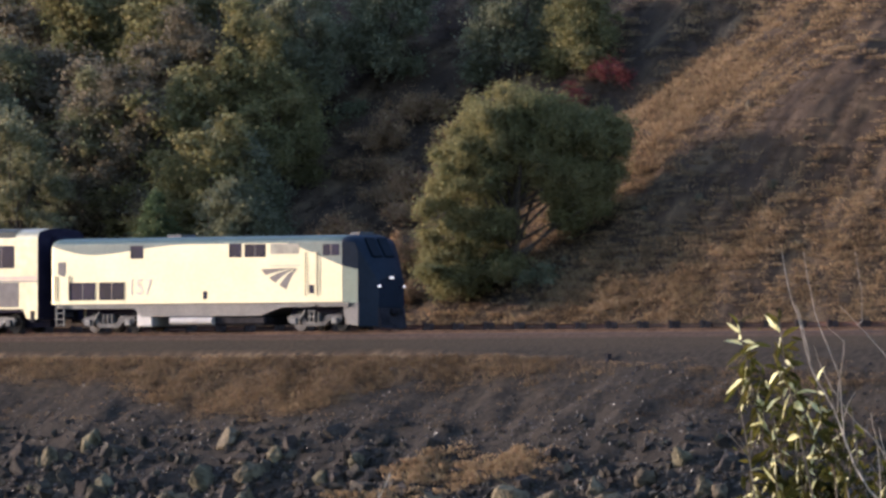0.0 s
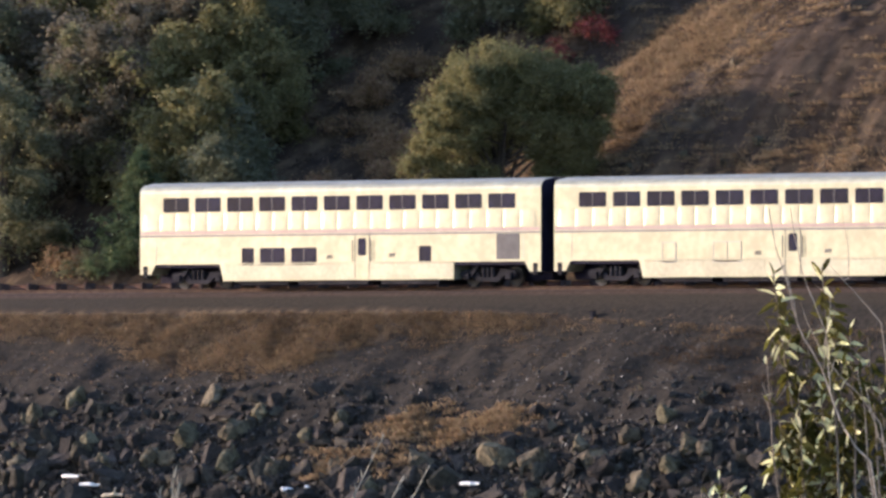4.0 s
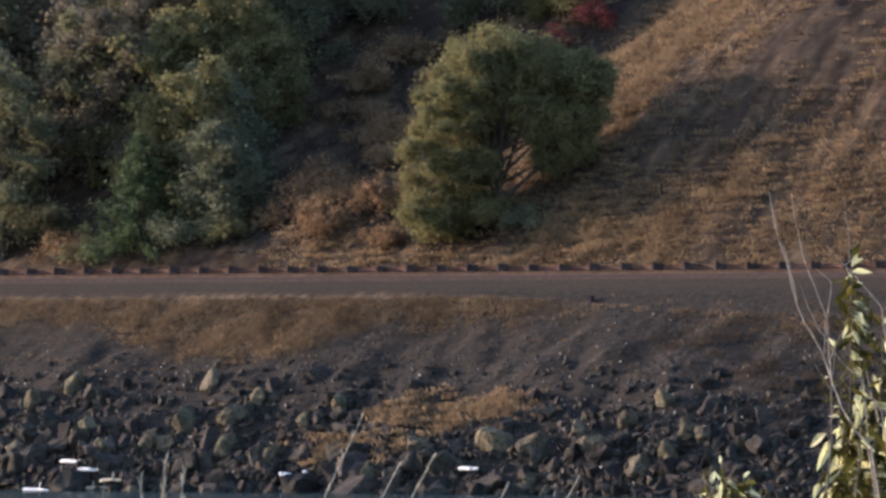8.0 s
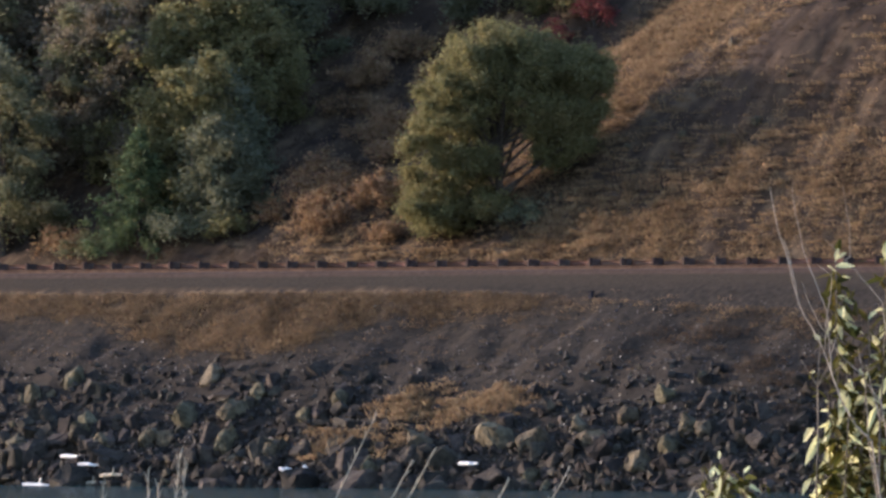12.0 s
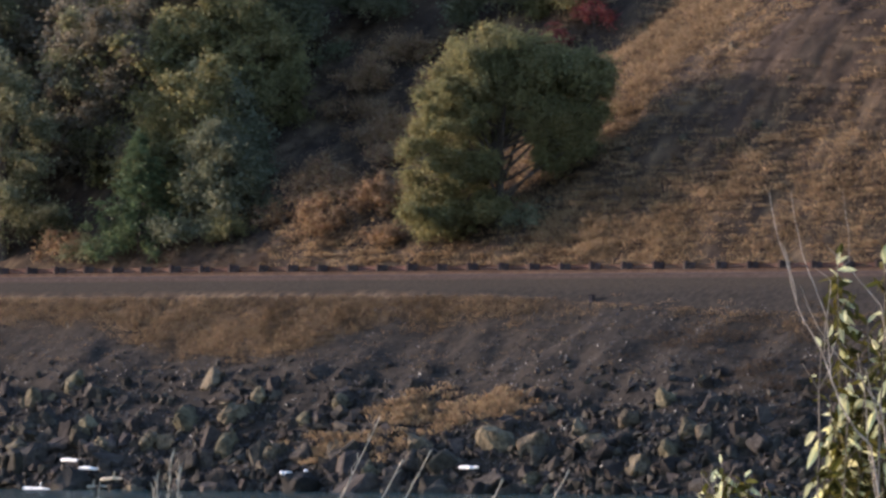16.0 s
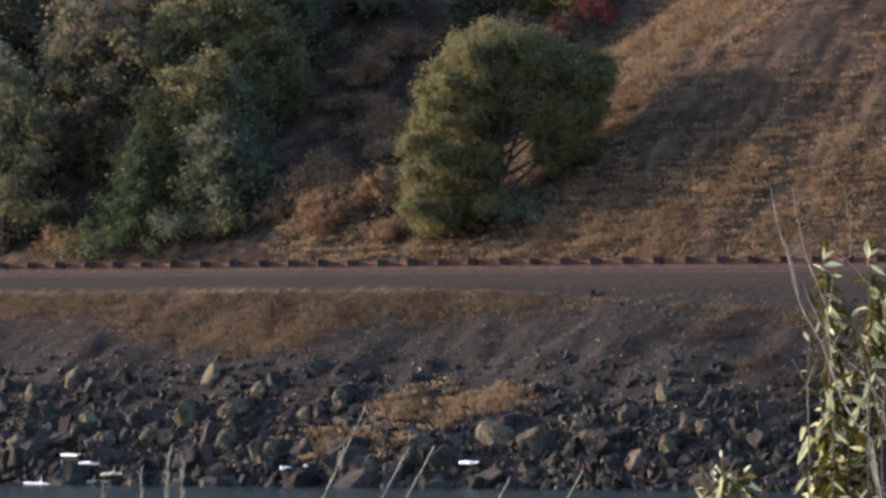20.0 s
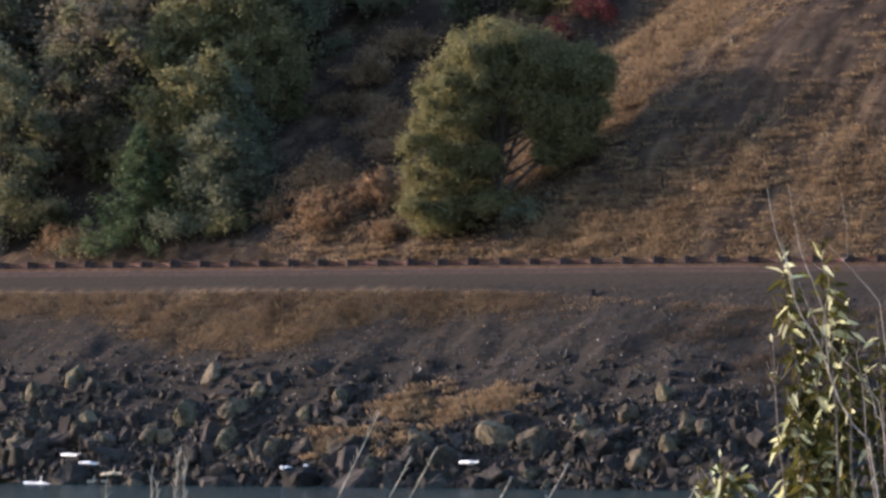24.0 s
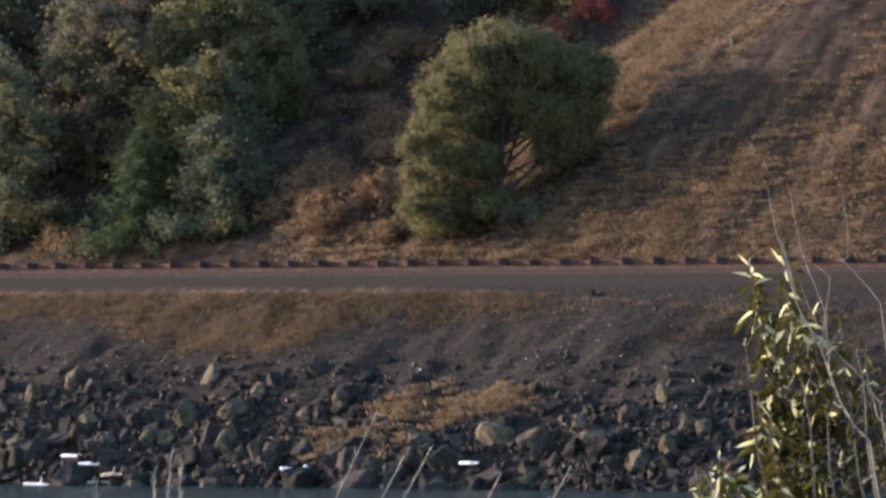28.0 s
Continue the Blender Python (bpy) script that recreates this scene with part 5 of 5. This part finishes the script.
for i in range(22):
    x, y = (rnd_s.uniform(-14, 20), rnd_s.uniform(20, 40))
    s = rnd_s.uniform(0.25, 0.65)
    st = tagged(new("hillside_stone", stone_kinds[i % 4]), "brown weathered stone lying in dry hillside grass", "stone", "stones on the hillside")
    st.matrix_basis = Matrix.Translation((x, y, float(ground_z(x, y)) + 0.1 * s)) @ Euler([rnd_s.uniform(0, 6.3) for _ in range(3)]).to_matrix().to_4x4() @ Matrix.Diagonal((s, s, s, 1))

mk = tagged(new("marker_stub"), "short dark stub post standing on embankment shoulder", "post")
mk.location = (12.6, -3.9, float(ground_z(12.6, -3.9)) - 0.05)
part("stub", box(bmesh.new(), -0.11, 0.11, -0.11, 0.11, 0, 0.32, 0.02), UNDER, mk)
part("cap", box(bmesh.new(), -0.13, 0.13, -0.13, 0.13, 0.32, 0.37, 0.015), UNDER, mk)


# ---------------------------------------------------------------- plants on the near bank
def near_spot(side, dist):
    """A point on the near bank, side metres right of the line of sight and dist metres from the camera."""
    p = EYE + RIGHT * side + AWAY * dist
    return Vector((p.x, p.y, float(ground_z(p.x, p.y)) - 0.03))


FACING = Matrix(((RIGHT.x, AWAY.x, 0, 0), (RIGHT.y, AWAY.y, 0, 0), (0, 0, 1, 0), (0, 0, 0, 1)))


def stem_points(tip, bend, n, rnd, wob):
    tip = Vector(tip)
    out = []
    for i in range(n + 1):
        u = i / n
        out.append(Vector((tip.x * u + bend * math.sin(math.pi * u), tip.y * u, tip.z * u)) + Vector((rnd.uniform(-wob, wob), rnd.uniform(-wob, wob), 0)) * (1 if 0 < i < n else 0))
    return out


def blade_leaf(v, f, root, way, length, width, rnd, face=None):
    """A lance-shaped leaf of ten corners, folded along its rib; face: the way its flat side looks."""
    way = way.normalized()
    face = face or Vector((rnd.gauss(0, 1), rnd.gauss(0, 1), rnd.gauss(0.3, 0.7)))
    side = way.cross(face).normalized()
    up = side.cross(way)
    i = len(v)
    for a, w, drop in ((0, 0.12, 0), (0.35, 1, 0.0), (0.7, 0.75, -0.08)):
        c = root + way * length * a + Vector((0, 0, drop * length))
        v += [tuple(c + side * width * w * 0.5 + up * width * 0.18 * w), tuple(c), tuple(c - side * width * w * 0.5 + up * width * 0.18 * w)]
    v.append(tuple(root + way * length + Vector((0, 0, -0.16 * length))))
    for k in (0, 3):
        f += [(i + k, i + k + 1, i + k + 4, i + k + 3), (i + k + 1, i + k + 2, i + k + 5, i + k + 4)]
    f += [(i + 6, i + 7, i + 9), (i + 7, i + 8, i + 9)]


def leafy_shoot(parent, foot, hinge, tip, seed, leaves, start, size, pale=0.35, twigs=6):
    """One wand in two pieces: a stiff cane from foot to hinge, and above it a wand that the wind bends, with its twigs
    and leaves.
    Leaves grow from the fraction start of the wand to its tip; some carry sunlight in a pale colour."""
    rnd = random.Random(seed)
    hinge, tip = Vector(hinge), Vector(tip)
    bm = bmesh.new()
    limb(bm, [Vector(foot).lerp(hinge, i / 6) + Vector((rnd.gauss(0, 0.008), rnd.gauss(0, 0.008), 0)) * (0 < i < 6) for i in range(7)], 0.008, 0.0055, 6)
    part("cane", bm, SHOOT_BARK, parent)
    pts = stem_points(tip - hinge, rnd.uniform(-0.02, 0.02), 10, rnd, 0.008)
    bm = bmesh.new()
    limb(bm, pts, 0.0055, 0.0016, 6)

    def along(u):
        k = min(int(u * 10), 9)
        return pts[k].lerp(pts[k + 1], u * 10 - k)
    spurs = []
    for i in range(twigs):
        p = along(start + (0.9 - start) * (i + rnd.random()) / twigs)
        a = i * 2.4 + rnd.uniform(-0.6, 0.6)
        q = p + Vector((math.cos(a), math.sin(a), rnd.uniform(0.7, 1.8))).normalized() * rnd.uniform(0.04, 0.1)
        tube(bm, p, q, 0.002, 0.0011, 5, False)
        spurs.append((p, q))
    shoot = part("wand", bm, SHOOT_BARK, parent)
    shoot.matrix_basis = Matrix.Translation(hinge)
    sets = {"leaves": ([], []), "pale_leaves": ([], [])}
    for i in range(leaves):
        u = start + (1 - start) * (i + rnd.random()) / leaves
        root = along(min(u, 0.999))
        if i % 3 == 0 and spurs:
            p, q = spurs[rnd.randrange(len(spurs))]
            root = p.lerp(q, rnd.uniform(0.3, 1.0))
        a = i * 2.4 + rnd.uniform(-0.9, 0.9)
        out = Vector((math.cos(a) + 0.35, math.sin(a), rnd.gauss(-0.45, 0.5) + (1.9 if u > 0.975 else 0)))
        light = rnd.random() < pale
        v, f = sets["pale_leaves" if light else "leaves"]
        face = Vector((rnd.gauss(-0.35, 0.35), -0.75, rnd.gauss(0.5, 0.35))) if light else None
        ln = size * rnd.uniform(0.6, 1.25)
        blade_leaf(v, f, root, out, ln, ln * rnd.uniform(0.22, 0.34), rnd, face)
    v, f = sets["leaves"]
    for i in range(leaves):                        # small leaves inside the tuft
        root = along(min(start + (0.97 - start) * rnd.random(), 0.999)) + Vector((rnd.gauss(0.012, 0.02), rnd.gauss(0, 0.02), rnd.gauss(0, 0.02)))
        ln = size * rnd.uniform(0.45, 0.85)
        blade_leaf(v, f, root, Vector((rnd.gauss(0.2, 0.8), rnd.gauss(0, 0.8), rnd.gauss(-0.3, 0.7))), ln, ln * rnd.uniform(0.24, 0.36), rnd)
    for name, mt in (("leaves", SHOOT_LEAF), ("pale_leaves", SUNLIT_LEAF)):
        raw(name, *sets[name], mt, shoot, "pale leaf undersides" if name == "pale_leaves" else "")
    return shoot, hinge


shrub = tagged(new("leafy_shrub"), "leafy waterside shrub with pale sunlit-coloured leaves, moved by wind", "shrub")
shrub.matrix_basis = Matrix.Translation(near_spot(1.03, 30)) @ FACING
SHOOTS = []
TOP = -4.25 - shrub.matrix_basis.translation.z
for i, (sx, dz, leaves, start, size, pale) in enumerate((
        (-0.066, 0.0, 52, 0.8, 0.06, 0.44), (0.047, 0.005, 52, 0.79, 0.06, 0.44), (0.092, -0.15, 34, 0.8, 0.05, 0.2), (0.0, -0.17, 24, 0.83, 0.046, 0.2), (0.155, -0.17, 26, 0.8, 0.046, 0.15), (0.212, -0.23, 26, 0.78, 0.046, 0.15),
        (-0.075, -0.36, 64, 0.72, 0.062, 0.46), (-0.032, -0.30, 64, 0.72, 0.062, 0.46), (0.011, -0.33, 64, 0.7, 0.062, 0.44), (0.062, -0.285, 62, 0.7, 0.06, 0.42), (0.126, -0.3, 40, 0.7, 0.05, 0.2), (0.184, -0.285, 34, 0.7, 0.046, 0.15),
        (0.255, -0.285, 28, 0.7, 0.045, 0.12), (0.313, -0.33, 28, 0.7, 0.045, 0.12), (0.37, -0.36, 28, 0.7, 0.045, 0.12), (-0.046, -0.4, 62, 0.66, 0.054, 0.22), (0.04, -0.42, 62, 0.66, 0.054, 0.22), (0.14, -0.4, 50, 0.66, 0.05, 0.15), (0.24, -0.42, 36, 0.66, 0.048, 0.1), (-0.105, -0.22, 5, 0.9, 0.03, 0.2))):
    r = random.Random(520 + i)
    y = r.uniform(-0.15, 0.15)
    SHOOTS.append((*leafy_shoot(shrub, (sx * 0.5 + r.uniform(-0.05, 0.05), y * 0.5, 0), (sx + r.uniform(-0.02, 0.02), y, TOP - 1.5), (sx, y, TOP + dz), 500 + i, leaves, start, size, pale), 1.0 + 0.05 * r.uniform(-1, 1), 0.05 * i))

low_shrub = tagged(new("leafy_shrub"), "low yellow-green shrub tip beside the water", "shrub")
low_shrub.matrix_basis = Matrix.Translation(near_spot(0.685, 29)) @ FACING
LOW_TOP = -4.77 - low_shrub.matrix_basis.translation.z
for i, (tx, dz) in enumerate(((0.0, 0.0), (-0.05, -0.04), (0.05, -0.03), (-0.02, -0.05))):
    SHOOTS.append((*leafy_shoot(low_shrub, (tx * 0.5, 0.02 * i, 0), (tx, 0.05 * i, LOW_TOP - 0.6), (tx, 0.05 * i, LOW_TOP + dz), 540 + i, 13, 0.82, 0.052, 0.45), 0.12, 0.1 * i))


def bare_stem(parent, pts, r):
    """A crooked leafless stem through a few bends (side, up), thinning to its tip."""
    rnd = random.Random(len(pts) + int(1000 * r))
    fine = []
    for (x0, z0), (x1, z1) in zip(pts, pts[1:]):
        fine += [Vector((x0 + (x1 - x0) * u + rnd.gauss(0, 0.0012), rnd.gauss(0, 0.004), z0 + (z1 - z0) * u)) for u in (0, 0.33, 0.67)]
    fine.append(Vector((pts[-1][0], 0, pts[-1][1])))
    bm = bmesh.new()
    limb(bm, fine, r * 0.55, r * 0.22, 6)
    return part("stem", bm, TWIG, parent)


bare = tagged(new("bare_shrub"), "leafless pale brown twigs of a dead shrub", "shrub")
bare.matrix_basis = Matrix.Translation(near_spot(1.75, 28)) @ FACING
BARE_STEMS = [bare_stem(bare, pts, r) for r, pts in (
    (0.0052, ((-0.33, 0), (-0.736, 2.49), (-0.773, 2.527), (-0.809, 2.588), (-0.834, 2.661), (-0.852, 2.715), (-0.894, 2.782), (-0.916, 2.837), (-0.937, 2.928), (-0.961, 3.001), (-0.976, 3.091))),
    (0.0036, ((-0.831, 2.657), (-0.834, 2.697), (-0.84, 2.788), (-0.87, 2.873), (-0.894, 2.922), (-0.91, 3.001), (-0.925, 3.091))),
    (0.0032, ((-0.32, 0), (-0.712, 2.581), (-0.761, 2.648), (-0.806, 2.691), (-0.852, 2.752), (-0.876, 2.8), (-0.901, 2.867))),
    (0.003, ((-0.847, 2.709), (-0.846, 2.734), (-0.84, 2.8), (-0.828, 2.88), (-0.867, 2.91))),
    (0.0028, ((-0.91, 2.831), (-0.931, 2.922), (-0.944, 2.968))),
    (0.0028, ((-0.32, 0), (-0.712, 2.819), (-0.761, 2.88), (-0.8, 2.922), (-0.843, 2.965))),
    (0.0026, ((-0.831, 2.697), (-0.821, 2.734), (-0.803, 2.761))),
    (0.0034, ((-0.3, 0), (-0.675, 2.496), (-0.718, 2.551), (-0.748, 2.673))),
    (0.0026, ((-0.718, 2.551), (-0.724, 2.575), (-0.739, 2.612))),
    (0.0024, ((-0.797, 2.919), (-0.785, 2.928), (-0.788, 3.001), (-0.803, 3.091))),
    (0.003, ((-0.34, 0), (-0.745, 2.49), (-0.748, 2.612), (-0.767, 2.709))))]


def grass_stalk(side, dist, lean, height, seed, head):
    """A dry grass stalk with a thin feathery head."""
    rnd = random.Random(seed)
    g = tagged(new("grass_stalk"), "thin dry grass stalk with feathery seed head", "grass", "stalks on the near bank")
    g.matrix_basis = Matrix.Translation(near_spot(side, dist)) @ FACING
    pts = stem_points((lean, 0, height), -lean * 0.12, 14, rnd, 0.004)
    bm = bmesh.new()
    limb(bm, pts, 0.003, 0.0013, 5)
    part("stalk", bm, STALK, g)
    v, f = [], []
    for i in range(head):
        k = 12.2 + 1.8 * i / head
        root = pts[int(k)].lerp(pts[min(int(k) + 1, 14)], k % 1)
        blade_leaf(v, f, root, Vector((rnd.gauss(0, 0.2) + lean / height, rnd.gauss(0, 0.2), 0.9)), 0.03, 0.003, rnd)
    raw("seed_head", v, f, STALK, g)
    return g


STALKS = [grass_stalk(s, d, ln, h, 700 + i, hd) for i, (s, d, ln, h, hd) in enumerate((
    (-1.0, 26, 0.85, 2.46, 22), (-0.98, 26, 0.9, 2.36, 16), (-0.95, 26, 0.93, 2.38, 18), (-0.8, 27, 0.95, 2.46, 16), (-0.75, 27, 1.05, 2.48, 18), (-0.35, 27, 0.95, 2.42, 14),
    (-0.68, 25, 0.06, 2.17, 60), (-0.66, 25, 0.09, 2.21, 60), (-0.63, 25, 0.08, 2.19, 60), (-0.77, 25, 0.05, 2.15, 40), (-0.64, 25, 0.04, 2.14, 50)))]


def motions():
    """The train passes; wind moves the plants on the near bank."""
    x0, speed = GAP_X, SPEED
    for thing, mid, wheels in ((loco, 10.68, loco_wheels), (lounge, -0.5 * CAR, lounge_wheels), (coach, -1.5 * CAR, coach_wheels), (baggage_coach, -2.5 * CAR, baggage_wheels), (sleeper, -3.5 * CAR, sleeper_wheels)):
        walk(thing, [(t, pose(x0 + speed * t + mid, 0, 0)) for t in (0, 7, 14, 21, 28)])
        for w, dx, y, z in wheels:
            walk(w, [(k / 10, pose(dx, y, z, 0, 80 * k % 360, 0)) for k in range(66)] + [(28, pose(dx, y, z, 0, 80 * 65 % 360, 0))])
    gusts = ((0, -2.6), (0.5, -2.9), (1, -2.2), (1.25, -2.2), (1.5, -3.5), (1.75, -3.0), (2, -1.5), (2.25, -1.5), (2.5, -2.5), (2.75, -2.9), (3, -2.95), (3.5, -2.0), (4.2, -1.0), (5, -0.6),
             (5.5, -0.3), (6, 0.6), (6.5, 0), (7, 0.9), (7.5, -0.7), (8, 0.9), (8.5, 0.4), (9, -0.8), (9.5, -1.6), (10, 0), (10.5, -1.1), (11, -0.3), (11.5, 0.6), (12, 0.5), (12.5, 0.3),
             (13.5, 0.1), (14.5, 0.5), (15, 0.5), (15.5, 0.3), (16, 0.5), (17, 0.1), (17.5, 0.25), (18, 0), (19, 0.5), (19.5, 0), (20, 0.1), (21, -0.2), (21.5, -0.4), (22.5, -0.9),
             (23.5, -1.35), (24, -1.05), (24.5, -0.75), (25, -0.7), (25.5, -1.5), (26, -1.9), (26.5, -1.7), (27, -1.5), (27.5, -1.8), (28, -2.0))
    for shoot, hinge, k, lag in SHOOTS:
        walk(shoot, [(t, Matrix.Translation(hinge) @ pose(0, 0, 0, 0, g * k * 3.9 + 0.5 * math.sin(3 * t + 20 * lag), 0) @ pose(0, 0, 0, 0, 0, 29 * g * k)) for t, g in gusts])
    for stem in BARE_STEMS:
        walk(stem, [(t, pose(0, 0, 0, 0, g * 0.06 + 0.05 * math.sin(2.3 * t), 0)) for t, g in gusts])
    for i, g in enumerate(STALKS):
        m = g.matrix_basis.copy()
        walk(g, [(t, m @ pose(0, 0, 0, 0, 0.35 * math.sin(2.1 * t + i) + 0.2 * math.sin(5.3 * t + 2 * i), 0)) for t in np.arange(0, 28.01, 0.5)])


GAP_X, SPEED = -25.02, 27.63
motions()
